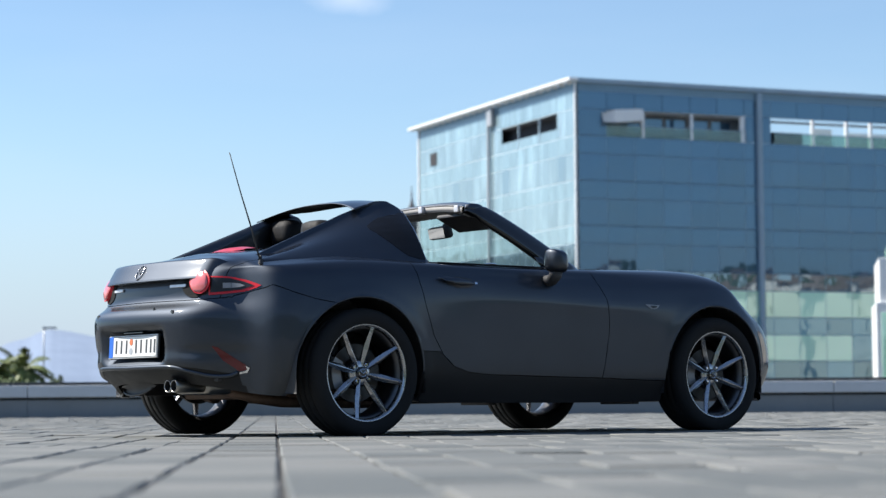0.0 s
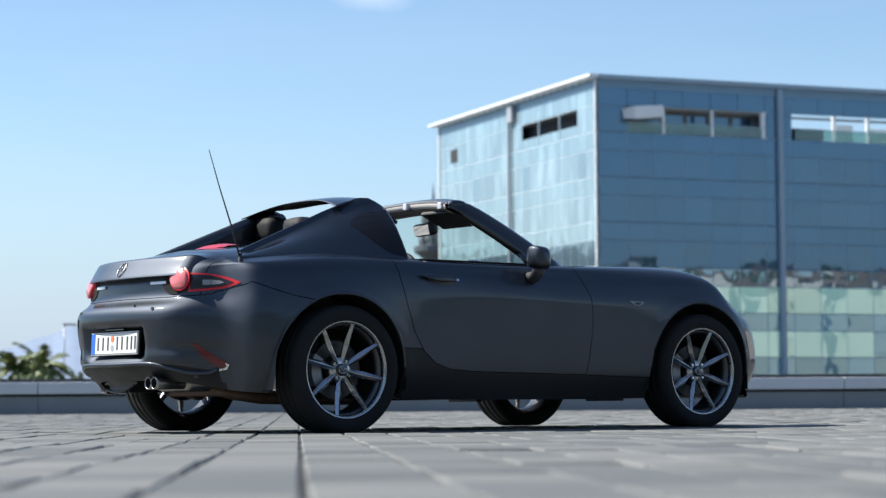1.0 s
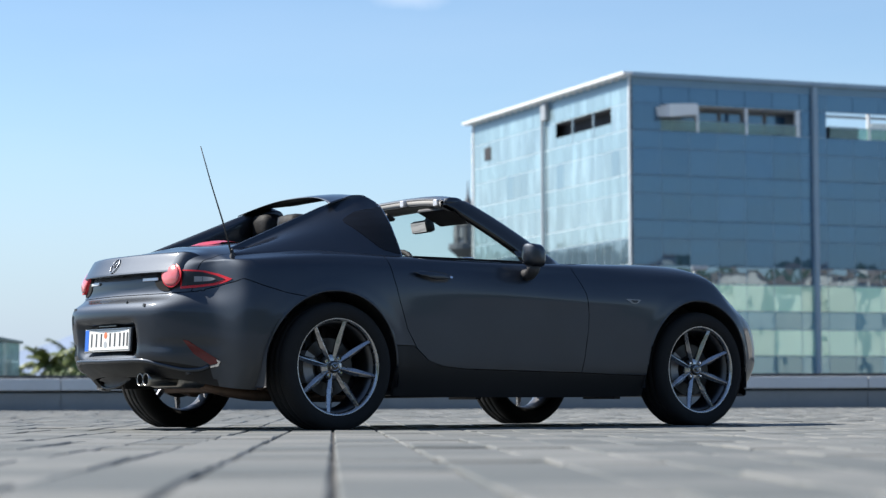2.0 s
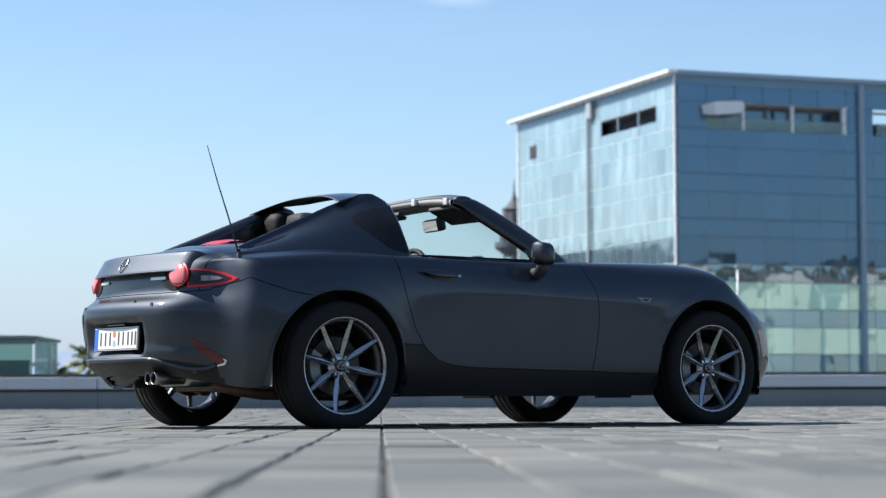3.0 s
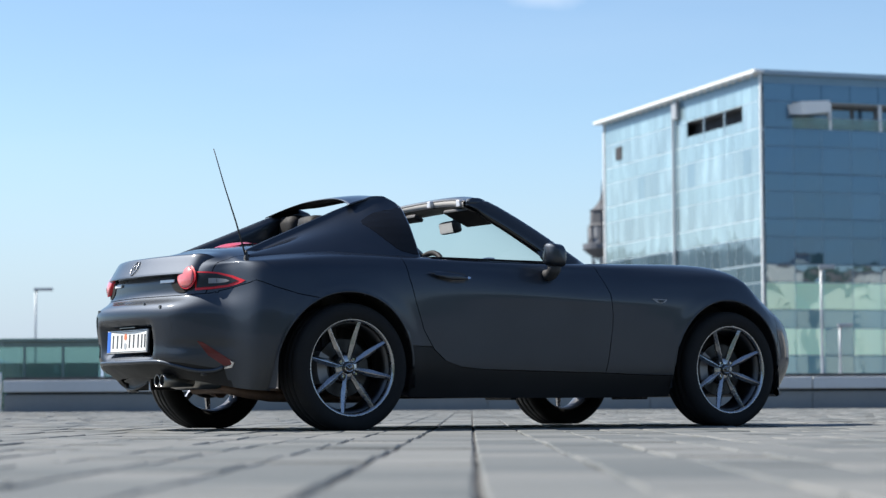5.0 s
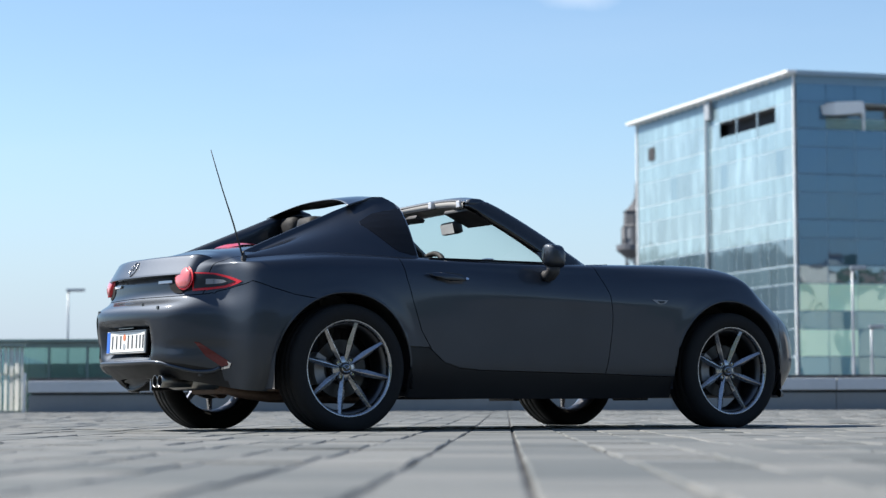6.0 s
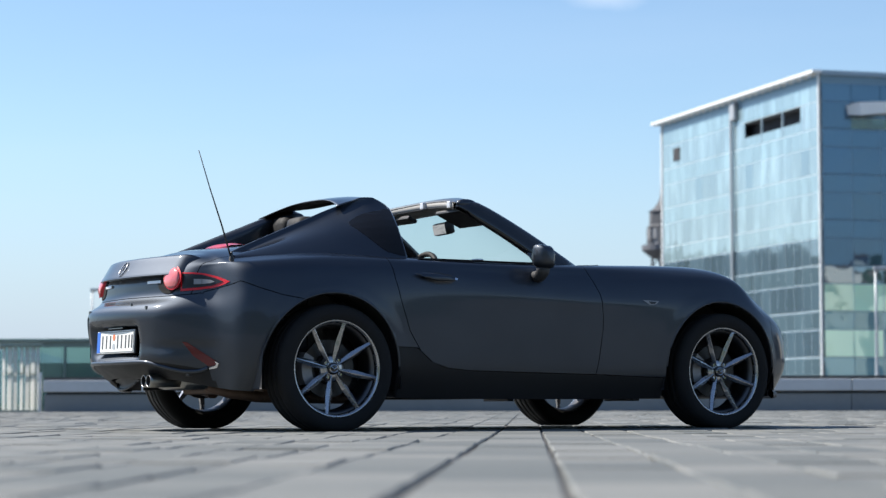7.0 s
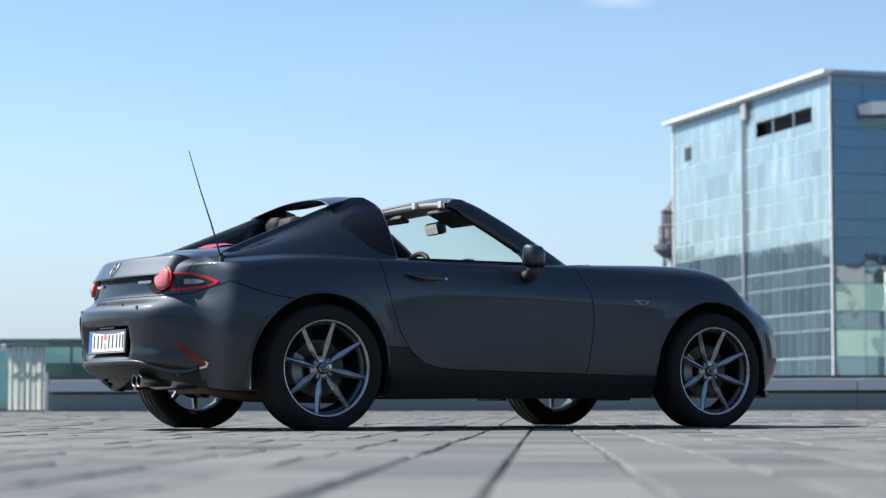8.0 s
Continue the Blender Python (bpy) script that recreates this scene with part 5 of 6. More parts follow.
        part("header_seal", tube(pts, r, 6), mat, car, "black rubber header seal", smooth=True)
    for sg in (-1, 1):
        p = screen_point(sg * .985, .97)
        bm = bmesh.new()
        bmesh.ops.create_icosphere(bm, subdivisions=3, radius=1.0)
        for v in bm.verts:
            v.co = Vector((v.co.x * .060, v.co.y * .032, v.co.z * .026)) + p + Vector((-.026, -sg * .012, -.004))
        part("header_corner", bm, PAINT, car, smooth=True)
    for y in (-.42, .0, .42):
        p = screen_point(y / .505, 1.0)
        part("roof_latch", boxes((p.x - .112, p.x - .075, y - .016, y + .016, p.z - .042, p.z - .006), bevel=.005), SATIN, car, "grey roof latch catch")
    for sg in (-1, 1):
        bm = bmesh.new()
        box(bm, 0, .17, -.17, .17, -.010, .010, bevel=.008)
        if sg > 0:
            for v in bm.verts:
                v.co.x *= .35
        ob = part("sun_visor", bm, PLASTIC, car, "black folded sun visor")
        p = screen_point(.62 * sg, 1.0)
        ob.matrix_basis = pose(p.x - .06, sg * .31, p.z - .055, 0, 24, 0)


windscreen()


# ---- cabin
def cabin():
    bm = bmesh.new()
    box(bm, .02, 1.55, -.69, .69, .20, .24)
    part("cabin_floor", bm, CLOTH, car)
    for sg in (-1, 1):
        a, b = sorted((sg * .735, sg * .655))
        part("door_card", boxes((.30, 1.52, a, b, .22, .822), bevel=.02), PLASTIC, car, "black inner door card")
        part("belt_trim", boxes((.46, 1.30, a, b, .815, .842), bevel=.008), PLASTIC, car)
    part("rear_bulkhead", boxes((-.02, .12, -.58, .58, .22, .885), bevel=.02), PLASTIC, car)
    part("rear_shelf", boxes((.02, .24, -.60, .60, .865, .90), bevel=.015), CLOTH, car)
    bm = bmesh.new()
    rows = []
    for i in range(17):
        y = -.68 + 1.36 * i / 16
        rows.append([bm.verts.new((x, y, z)) for x, z in ((1.22, .50), (1.20, .70), (1.26, .80 + .02 * math.cos(y * 4)), (1.40, .838 + .008 * math.cos(y * 5)), (1.62, .845), (1.62, .40))])
    for a, b in zip(rows, rows[1:]):
        for k in range(5):
            bm.faces.new((a[k], b[k], b[k + 1], a[k + 1]))
    bm.faces.new(rows[0])
    bm.faces.new(rows[-1])
    part("dashboard", bm, CLOTH, car, "black dashboard", smooth=True)
    # cowl at the foot of the windscreen
    bm = bmesh.new()
    rows = []
    for i in range(17):
        s = -1 + 2 * i / 16
        p = screen_point(s, 0)
        rows.append([bm.verts.new(p + Vector(q)) for q in ((-.10, 0, -.02), (0, 0, -.004), (.07, 0, -.012), (.07, 0, -.06))])
    for a, b in zip(rows, rows[1:]):
        for k in range(3):
            bm.faces.new((a[k], b[k], b[k + 1], a[k + 1]))
    part("cowl", bm, PLASTIC, car, smooth=True)
    # steering wheel on the far side
    ring = []
    for i in range(33):
        a = 2 * math.pi * i / 32
        ring.append((0.06 * math.sin(a) + 1.145, .36 + .183 * math.cos(a), .776 + .172 * math.sin(a)))
    bm = tube(ring, .0155, 8)
    part("steering_wheel", bm, CLOTH, car, "black leather steering wheel", smooth=True)
    part("steering_spoke", tube([(1.145, .18, .741), (1.18, .36, .736), (1.145, .54, .741)], .016, 6), CHROME, car)
    part("steering_hub", tube([(1.155, .36, .741), (1.26, .36, .72)], .055, 10), PLASTIC, car)
    # seats
    for y, back, tall in ((-.36, .03, .92), (.36, .26, .975)):
        keys = [(back + .27, .30), (back + .15, .55), (back + .055, .82), (back + .03, tall - .02)]
        bm = bmesh.new()
        rows = []
        for x, z in spline(keys, 6):
            w = .25 - .07 * max(0, (z - .6) / .31)
            rows.append([bm.verts.new((x + dx, y + w * dy, z)) for dx, dy in ((.11, -.75), (.14, -1), (0, -1), (-.03, -.6), (-.03, .6), (0, 1), (.14, 1), (.11, .75))])
        for a, b in zip(rows, rows[1:]):
            for k in range(8):
                bm.faces.new((a[k], a[(k + 1) % 8], b[(k + 1) % 8], b[k]))
        bm.faces.new(rows[0])
        bm.faces.new(rows[-1])
        part("seat_back", bm, CLOTH, car, "black leather seat back", smooth=True)
        part("headrest", boxes((back, back + .125, y * .86 - .085, y * .86 + .085, tall, tall + .137), bevel=.045), CLOTH, car, "black padded headrest", smooth=True)
        part("seat_cushion", boxes((.30, .88, y - .25, y + .25, .24, .40), bevel=.04), CLOTH, car, smooth=True)
        part("roll_hoop_cover", boxes((-.02, .10, y * .8 - .11, y * .8 + .11, .86, .935), bevel=.03), PLASTIC, car, "black plastic hoop cover", smooth=True)
    # interior mirror
    stem = tube([(1.17, 0, 1.145), (1.14, 0, 1.12), (1.105, 0, 1.075)], .010, 8)
    part("mirror_stem", stem, PLASTIC, car)
    bm = bmesh.new()
    box(bm, -.028, .022, -.095, .095, -.034, .034, bevel=.018)
    ob = part("interior_mirror", bm, PLASTIC, car, "black interior mirror", smooth=True)
    ob.matrix_basis = pose(1.100, 0.0, 1.060, 0, -12, -8)
    gl = part("mirror_glass", boxes((-.0305, -.0285, -.082, .082, -.026, .026)), MIRROR, ob)


cabin()


# ---- fittings on the tail
def tail_lamps():
    lamps = []
    for sg in (1, -1):
        e = new("tail_lamp")
        e.parent = car
        e["label"] = "red and clear tail lamp with a round main light"
        lamps.append(e)
    tree = SKIN_TREE
    base, bear = (-.610, -.6335, .72), 33
    laid_on("lens_frame", tree, base, bear, [(-.112, .752), (-.05, .750), (.003, .745), (.068, .729), (.112, .712), (.133, .703), (.110, .692), (.055, .676), (-.04, .666), (-.112, .662)], RED_LENS, lamps, .004, .016, "red lens surround")
    laid_on("inner_lens", tree, base, bear, [(-.104, .746), (-.01, .739), (.055, .722), (.098, .704), (.045, .686), (-.03, .678), (-.104, .674)], LAMP_GREY, lamps, .0075, .006, "smoked inner lens")
    laid_on("clear_lens", tree, base, bear, [(-.046, .718), (-.008, .718), (-.008, .694), (-.046, .693)], LAMP_CLEAR, lamps, .0105, .006, "clear reversing light")
    laid_on("indicator_lens", tree, base, bear, [(-.006, .718), (.036, .713), (.056, .704), (.034, .697), (-.006, .694)], LAMP_CLEAR, lamps, .0105, .006, "clear indicator light")
    ring = [(.060 * .80 * math.cos(2 * math.pi * i / 28) - .034, .729 + .060 * math.sin(2 * math.pi * i / 28)) for i in range(28)]
    laid_on("round_rim", tree, (-.7, -.55, .74), bear, ring, RED_LENS, lamps, .024, .065, "red rim")
    ring = [(.050 * .84 * math.cos(2 * math.pi * i / 28) - .039, .729 + .052 * math.sin(2 * math.pi * i / 28)) for i in range(28)]
    laid_on("round_lens", tree, (-.7, -.55, .74), bear, ring, RED_LENS_PALE, lamps, .0265, .05, "round red main light", dome=.009)
    # flat dark patch on the skin, painted in for the shade of a pocket
    hollow = [(-.060 + .056 * math.cos(2 * math.pi * i / 28), .705 + .052 * math.sin(2 * math.pi * i / 28)) for i in range(28)]
    laid_on("hollow_shade_patch", tree, (-.7, -.55, .74), bear, hollow, RUBBER, lamps, .005, .006, "dark patch for the shaded hollow beside the lamp")


tail_lamps()
laid_on("rear_reflector", SKIN_TREE, (-.6, -.62, .35), 33, [(-.098, .423), (-.072, .418), (.062, .333), (.074, .314), (.030, .306), (-.045, .356)], RED_DARK, car, .003, .006, "dark red rear reflector")
laid_on("reflector_trim", SKIN_TREE, (-.6, -.62, .35), 33, [(.058, .331), (.078, .321), (.068, .299), (.030, .292), (.032, .301), (.060, .308), (.066, .316)], CHROME, car, .005, .006, "bright trim below the reflector")


def rear_lip():
    """The bright edge along the bottom of the bumper, sweeping down to each corner."""
    pts = []
    for u, z in spline([(-.20, .322), (-.093, .326), (.08, .330), (.215, .329), (.297, .310), (.405, .286), (.485, .285), (.53, .300)], 6):
        a = radians(33)
        d, l = Vector((math.sin(a), math.cos(a), 0)), Vector((math.cos(a), -math.sin(a), 0))
        o = Vector((-.8, 0, 0)) + l * float(u)
        o.z = float(z)
        hit, n, _, _ = SKIN_TREE.ray_cast(o - d * 1.5, d, 4.0)
        if hit and hit.y < 0.0:
            pts.append(hit - d * .001)
    pts = [Vector((pts[0].x, 0, pts[0].z))] + pts
    full = [Vector((p.x, -p.y, p.z)) for p in pts[:0:-1]] + pts
    part("bumper_lip", tube(full, .0108, 8), PAINT, car, "crisp lower edge of the bumper", smooth=True)


rear_lip()


def number_plate():
    root = new("number_plate")
    root.parent = car
    root["label"] = "white number plate with a blue strip"
    root.matrix_basis = pose(-.768, 0, .432, 0, 3, 0)
    part("plate", boxes((-.004, .004, -.228, .228, -.055, .055), bevel=.003), PLATE_WHITE, root)
    part("plate_holder", boxes((.002, .012, -.231, .231, -.058, .058), bevel=.004), PLASTIC, root)
    part("blue_strip", boxes((-.0052, -.003, .186, .224, -.051, .051)), PLATE_BLUE, root)
    part("border", boxes((-.0050, -.003, -.225, .185, .0475, .0505), (-.0050, -.003, -.225, .185, -.0505, -.0475), (-.0050, -.003, -.225, -.222, -.05, .05)), PLATE_INK, root)
    for y in (.156, .107, .058, -.033, -.080, -.131, -.171, -.206):
        part("character_bar", boxes((-.0054, -.0035, y - .0075, y + .0075, -.032, .032), bevel=.0006), PLATE_INK, root)
    for z, mt in ((.022, STICKER), (-.022, POLE_GREY)):
        part("seal", lathe([(.016, -.0056), (.016, -.0035)], 18, "X", (0, .014, z)), mt, root)
    part("plate_lamp_bar", boxes((-.006, .012, -.09, .09, .063, .069), bevel=.002), GLOSS_BLACK, root)


number_plate()


def tail_badges():
    # round emblem as a plain ring with a shape inside, name strip as a bar
    c = Vector((-.7305, 0, .789))
    ring = [(c.x + .62 * .034 * math.sin(2 * math.pi * i / 32), .029 * math.cos(2 * math.pi * i / 32), c.z + .034 * math.sin(2 * math.pi * i / 32)) for i in range(33)]
    part("emblem_ring", tube(ring, .0030, 6), ALLOY, car, "round chrome emblem", smooth=True)
    part("emblem_wing", tube([(c.x - .002, .021, c.z + .012), (c.x - .003, 0, c.z - .006), (c.x - .002, -.021, c.z + .012)], .0035, 6), ALLOY, car, smooth=True)
    for y in (.27, -.285):
        hit, n, _, _ = SKIN_TREE.ray_cast(Vector((-2, y, .712)), Vector((1, 0, 0)), 4)
        if hit:
            ob = part("name_bar", boxes((-.003, .003, -.058, .058, -.007, .007), bevel=.0015), SATIN, car, "silver lettering bar")
            ob.matrix_basis = pose(hit.x - .003, y, .712, 0, 6, 9 if y < 0 else -9)
    for y in (.35, -.35):
        hit, n, _, _ = SKIN_TREE.ray_cast(Vector((-2, y, .585)), Vector((1, 0, 0)), 4)
        if hit:
            part("parking_sensor", lathe([(.010, -.003), (.010, .006)], 16, "X", tuple(hit)), GLOSS_BLACK, car)
    hit, n, _, _ = SKIN_TREE.ray_cast(Vector((-2, -.20, .60)), Vector((1, 0, 0)), 4)
    if hit:
        part("lock_button", boxes((hit.x - .003, hit.x + .004, -.204, -.196, .588, .612), bevel=.001), GLOSS_BLACK, car)


tail_badges()
ring = [(.024 * math.cos(2 * math.pi * i / 24), .492 + .024 * math.sin(2 * math.pi * i / 24)) for i in range(24)]
laid_on("towing_eye_cover", SKIN_TREE, (-.74, -.385, .49), 33, ring, PAINT, car, .0012, .003, "round towing eye cover", mirror=False)


# ---- flank fittings
def side_fittings():
    doors = PANELS["door"]
    laid_on("door_handle", SKIN_TREE, (.6, -.85, .75), 33, [(-.150, .757), (-.101, .764), (-.05, .760), (-.005, .753), (.050, .738), (.036, .728), (-.033, .722), (-.088, .738)], PAINT, doors, .020, .006, "body-coloured door handle", dome=.014)
    # thin dark patch on the door, in place of shade in the handle recess
    laid_on("handle_shade_patch", SKIN_TREE, (.6, -.85, .75), 33, [(-.115, .752), (-.05, .768), (.02, .758), (.045, .735), (.02, .712), (-.04, .708), (-.095, .725)], PLASTIC, doors, .0012, .002, "dark patch for the shaded handle recess")
    laid_on("handle_cap", SKIN_TREE, (.6, -.85, .75), 33, [(.042, .744), (.055, .739), (.052, .731), (.040, .732)], CHROME, doors, .026, .006)
    fend = PANELS["front_fender"]
    laid_on("side_marker", SKIN_TREE, (1.83, -.85, .65), 33, [(-.042, .659), (.043, .656), (.030, .640), (.012, .635), (-.008, .636)], LAMP_CLEAR, fend, .003, .005, "small clear side indicator")
    laid_on("marker_lens", SKIN_TREE, (1.83, -.85, .65), 33, [(-.014, .653), (.030, .652), (.020, .641), (.0, .640)], LAMP_GREY, fend, .006, .003)
    # wing mirrors, folded in
    def mirror_shell():
        bm = bmesh.new()
        rings = []
        for y, w, h, dz in ((-.842, .048, .046, -.004), (-.858, .058, .056, 0), (-.885, .062, .060, 0), (-.915, .056, .055, .0), (-.938, .040, .042, .0), (-.948, .018, .020, .0)):
            ring = []
            for k in range(22):
                a = 2 * math.pi * k / 22
                ca, sa = math.cos(a), math.sin(a)
                ring.append(bm.verts.new((1.142 + .86 * w * math.copysign(abs(ca) ** .5, ca), y, .860 + dz + h * math.copysign(abs(sa) ** .5, sa) - .010 * ca)))
            rings.append(ring)
        for a, b in zip(rings, rings[1:]):
            for k in range(22):
                bm.faces.new((a[k], a[(k + 1) % 22], b[(k + 1) % 22], b[k]))
        bm.faces.new(rings[0])
        bm.faces.new(rings[-1])
        return bm, PAINT
    shells = pair("wing_mirror", mirror_shell, label="dark grey wing mirror housing")
    def mirror_foot():
        return tube([(1.15, -.80, .762), (1.15, -.845, .768), (1.148, -.872, .785), (1.143, -.885, .815)], [.040, .036, .034, .038], 12, .8), PLASTIC
    pair("mirror_foot", mirror_foot, shells, "black mirror foot")
    pair("mirror_glass", lambda: (boxes((1.108, 1.176, -.842, -.838, .822, .902), bevel=.0015), MIRROR), shells)
    pair("mirror_indicator", lambda: (tube([(1.183, -.925, .868), (1.191, -.90, .870), (1.193, -.875, .872)], .006, 6), LAMP_CLEAR), shells, "clear mirror indicator")
    # triangular glass between the pillar and the door
    def sail():
        bm = bmesh.new()
        f = bm.faces.new([bm.verts.new(p) for p in ((1.19, -.668, .895), (1.23, -.668, .895), (1.34, -.70, .828), (1.225, -.70, .828))])
        ex = bmesh.ops.extrude_face_region(bm, geom=[f])
        for v in [g for g in ex["geom"] if isinstance(g, bmesh.types.BMVert)]:
            v.co.y += .012
        return bm, GLOSS_BLACK
    pair("mirror_sail", sail, doors, "black triangle at the mirror")
    def belt_strip():
        pts = [(.50 + .8 * i / 12, -(.748 + .008 * math.sin(i / 12 * 3)), .838 - .004 * i / 12) for i in range(13)]
        return tube(pts, .0045, 6), TRIM_BLACK
    pair("window_seal", belt_strip, doors)
    pair("latch_bar", lambda: (tube([(.838, -.70, .845), (.870, -.70, .848), (.902, -.70, .8475), (.906, -.70, .838)], [.0035, .0045, .0045, .003], 8), CHROME), doors)


side_fittings()
part("antenna_base", lathe([(.016, 0), (.014, .012), (.007, .035), (.005, .05)], 14, "Z", (-.447, -.622, .797)), PLASTIC, car, smooth=True)
part("antenna", tube([(-.447, -.622, .81), (-.50, -.622, .975), (-.56, -.622, 1.14), (-.619, -.622, 1.318)], [.0045, .004, .003, .0022], 8), PLASTIC, car, "thin black whip aerial", smooth=True)
bm = bmesh.new()
rows = []
for i in range(13):
    y = -.15 + .30 * i / 12
    h = .018 * math.cos(y / .15 * 1.35)
    rows.append([bm.verts.new((x, y, .905 + z)) for x, z in ((-.24, 0.005), (-.225, h * .8 + .008), (-.17, h + .012), (-.10, h * .6 + .01), (-.08, 0))])
for a, b in zip(rows, rows[1:]):
    for k in range(4):
        bm.faces.new((a[k], b[k], b[k + 1], a[k + 1]))
part("high_stop_lamp", bm, SEAT_RED, car, "red high-mounted stop lamp", smooth=True)


def arch_lips():
    for cx, cz, r in ARCHES:
        for sg, owner in ((-1, 0), (1, 1)):
            pts = []
            for i in range(61):
                ang = radians(180) * i / 60
                px, pz = cx + r * math.cos(ang), cz + r * math.sin(ang)
                ox, oz = cx + (px - cx) * (r + .010) / r, (cz + (pz - cz) * (r + .010) / r if pz > cz else pz)
                hit = SKIN_TREE.ray_cast(Vector((ox, sg * 2, oz)), Vector((0, -sg, 0)), 2)[0]
                if hit:
                    pts.append((px, hit.y - sg * .004, pz))
            part("arch_lip", tube(pts, .0065, 8), PAINT, car, "rolled edge of the wheel arch", smooth=True)


arch_lips()


# ---- under the car
def underside():
    part("floor_pan", boxes((.36, 1.92, -.70, .70, .165, .20), bevel=.01), PLASTIC, car)
    part("rear_floor", boxes((-.62, .34, -.52, .52, .26, .30), bevel=.01), PLASTIC, car)
    part("front_floor", boxes((1.92, 2.86, -.52, .52, .17, .21), bevel=.01), PLASTIC, car)
    for cx, cz, r in ARCHES:
        for sg in (-1, 1):
            bm = bmesh.new()
            n = 40
            rows = []
            for i in range(n + 1):
                a = radians(-25) + radians(230) * i / n
                px, pz = cx + (r + .012) * math.cos(a), cz + (r + .012) * math.sin(a)
                if a < 0 or a > math.pi:
                    px = cx + math.copysign(r + .012, math.cos(a))
                rows.append([bm.verts.new((px, sg * y, max(pz, .20))) for y in (.835, .70, .56)])
            for a, b in zip(rows, rows[1:]):
                for k in range(2):
                    bm.faces.new((a[k], b[k], b[k + 1], a[k + 1]))
            part("wheel_arch_liner", bm, PLASTIC, car, "black wheel arch liner", smooth=True)
            part("arch_back", boxes((cx - r, cx + r, sg * .56 - .008, sg * .56 + .008, .20, cz + r), bevel=.004), PLASTIC, car)
    # silencer across the tail, twin tips on one side
    bm = boxes((-.58, -.38, -.36, -.06, .200, .275), bevel=.03)
    part("silencer", bm, STEEL, car, "bright steel silencer", smooth=True)
    for y in (-.262, -.318):
        prof = [(.0265, -.735), (.0295, -.735), (.0305, -.72), (.029, -.52), (.0265, -.52)]
        bm = lathe([(r_, x) for r_, x in prof], 24, "X", (0, y, .240), closed=True)
        part("exhaust_tip", bm, STEEL, car, "polished round exhaust tip", smooth=True)
        part("exhaust_bore", lathe([(.0260, -.733), (.0245, -.733), (.0240, -.60), (.0260, -.60)], 24, "X", (0, y, .240), closed=True), PLASTIC, car)
        part("exhaust_core", lathe([(.0255, -.61), (.0255, -.60)], 20, "X", (0, y, .240)), PLASTIC, car)
    part("exhaust_pipe", tube([(-.45, -.30, .225), (-.36, -.42, .185), (-.24, -.47, .165), (.0, -.44, .160), (.3, -.28, .158), (.6, -.12, .158)], .027, 8), RUST, car, smooth=True)
    part("rear_subframe", boxes((-.20, .20, -.48, .48, .178, .24), bevel=.02), RUST, car, "brown suspension subframe")
    part("diffuser", boxes((-.60, -.42, -.50, .50, .268, .30), bevel=.01), PLASTIC, car, "black diffuser insert")
    for sg in (-1, 1):
        part("lower_arm", tube([(-.06, sg * .40, .175), (-.02, sg * .72, .215)], .03, 6, .6), RUST, car)
        part("half_shaft", tube([(0, sg * .2, .29), (0, sg * .70, .295)], .022, 8), DISC, car)
        part("front_arm", tube([(2.30, sg * .40, .21), (2.31, sg * .70, .225)], .03, 6, .6), PLASTIC, car)
        part("spring_strut", tube([(.06, sg * .58, .30), (.04, sg * .56, .60)], .035, 8), PLASTIC, car)
        part("air_flap", boxes((1.80, 1.84, sg * .60 - .13, sg * .60 + .13, .142, .17), bevel=.004), PLASTIC, car)
    # black opening and its lower rim below the tail, on the side away from the tips
    edge = np.array([p for p in GRID[:, 0] if p[0] < -.35])
    order = np.argsort(edge[:, 1])
    edge = edge[order]
    bm = bmesh.new()
    rim, rows = [], []
    for i in range(25):
        y = .0 + .44 * i / 24
        ex, ez = np.interp(y, edge[:, 1], edge[:, 0]), np.interp(y, edge[:, 1], edge[:, 2])
        drop = .052 * math.sin(math.pi * min(1, (i + 1.5) / 25.5)) ** .6
        rim.append((ex + .040, y, ez - drop))
        rows.append([bm.verts.new((ex + .030, y, ez + .004)), bm.verts.new((ex + .060, y, ez - drop * .5)), bm.verts.new((ex + .048, y, ez - drop))])
    for a, b in zip(rows, rows[1:]):
        for k in range(2):
            bm.faces.new((a[k], b[k], b[k + 1], a[k + 1]))
    part("diffuser_grille", bm, PLASTIC, car, "black opening below the tail", smooth=True)
    part("diffuser_rim", tube(rim, [.003 + .004 * math.sin(math.pi * i / 24) for i in range(25)], 8), PLASTIC, car, "dark lower rim of the tail", smooth=True)
    # splitter below the nose
    keys = spline([(2.650, -.800), (2.775, -.660), (2.895, -.480), (2.985, -.22), (3.01, 0), (2.985, .22), (2.895, .480), (2.775, .660), (2.650, .800)], 5)
    bm = bmesh.new()
    rows = [[bm.verts.new((x + dx * (.02 if abs(y) < .6 else .012), y, z)) for dx, z in ((1, .155), (2.2, .165), (2.2, .185), (0, .218), (-3, .19))] for x, y in keys]
    for a, b in zip(rows, rows[1:]):
        for k in range(5):
            bm.faces.new((a[k], b[k], b[(k + 1) % 5], a[(k + 1) % 5]))
    part("front_splitter", bm, PLASTIC, car, smooth=True)


underside()
laid_on("headlamp", SKIN_TREE, (2.74, -.62, .62), -45, [(-.085, .640), (-.04, .665), (.05, .640), (.10, .605), (.07, .590), (-.02, .600)], SATIN, car, .003, .006, "slim clear headlamp")


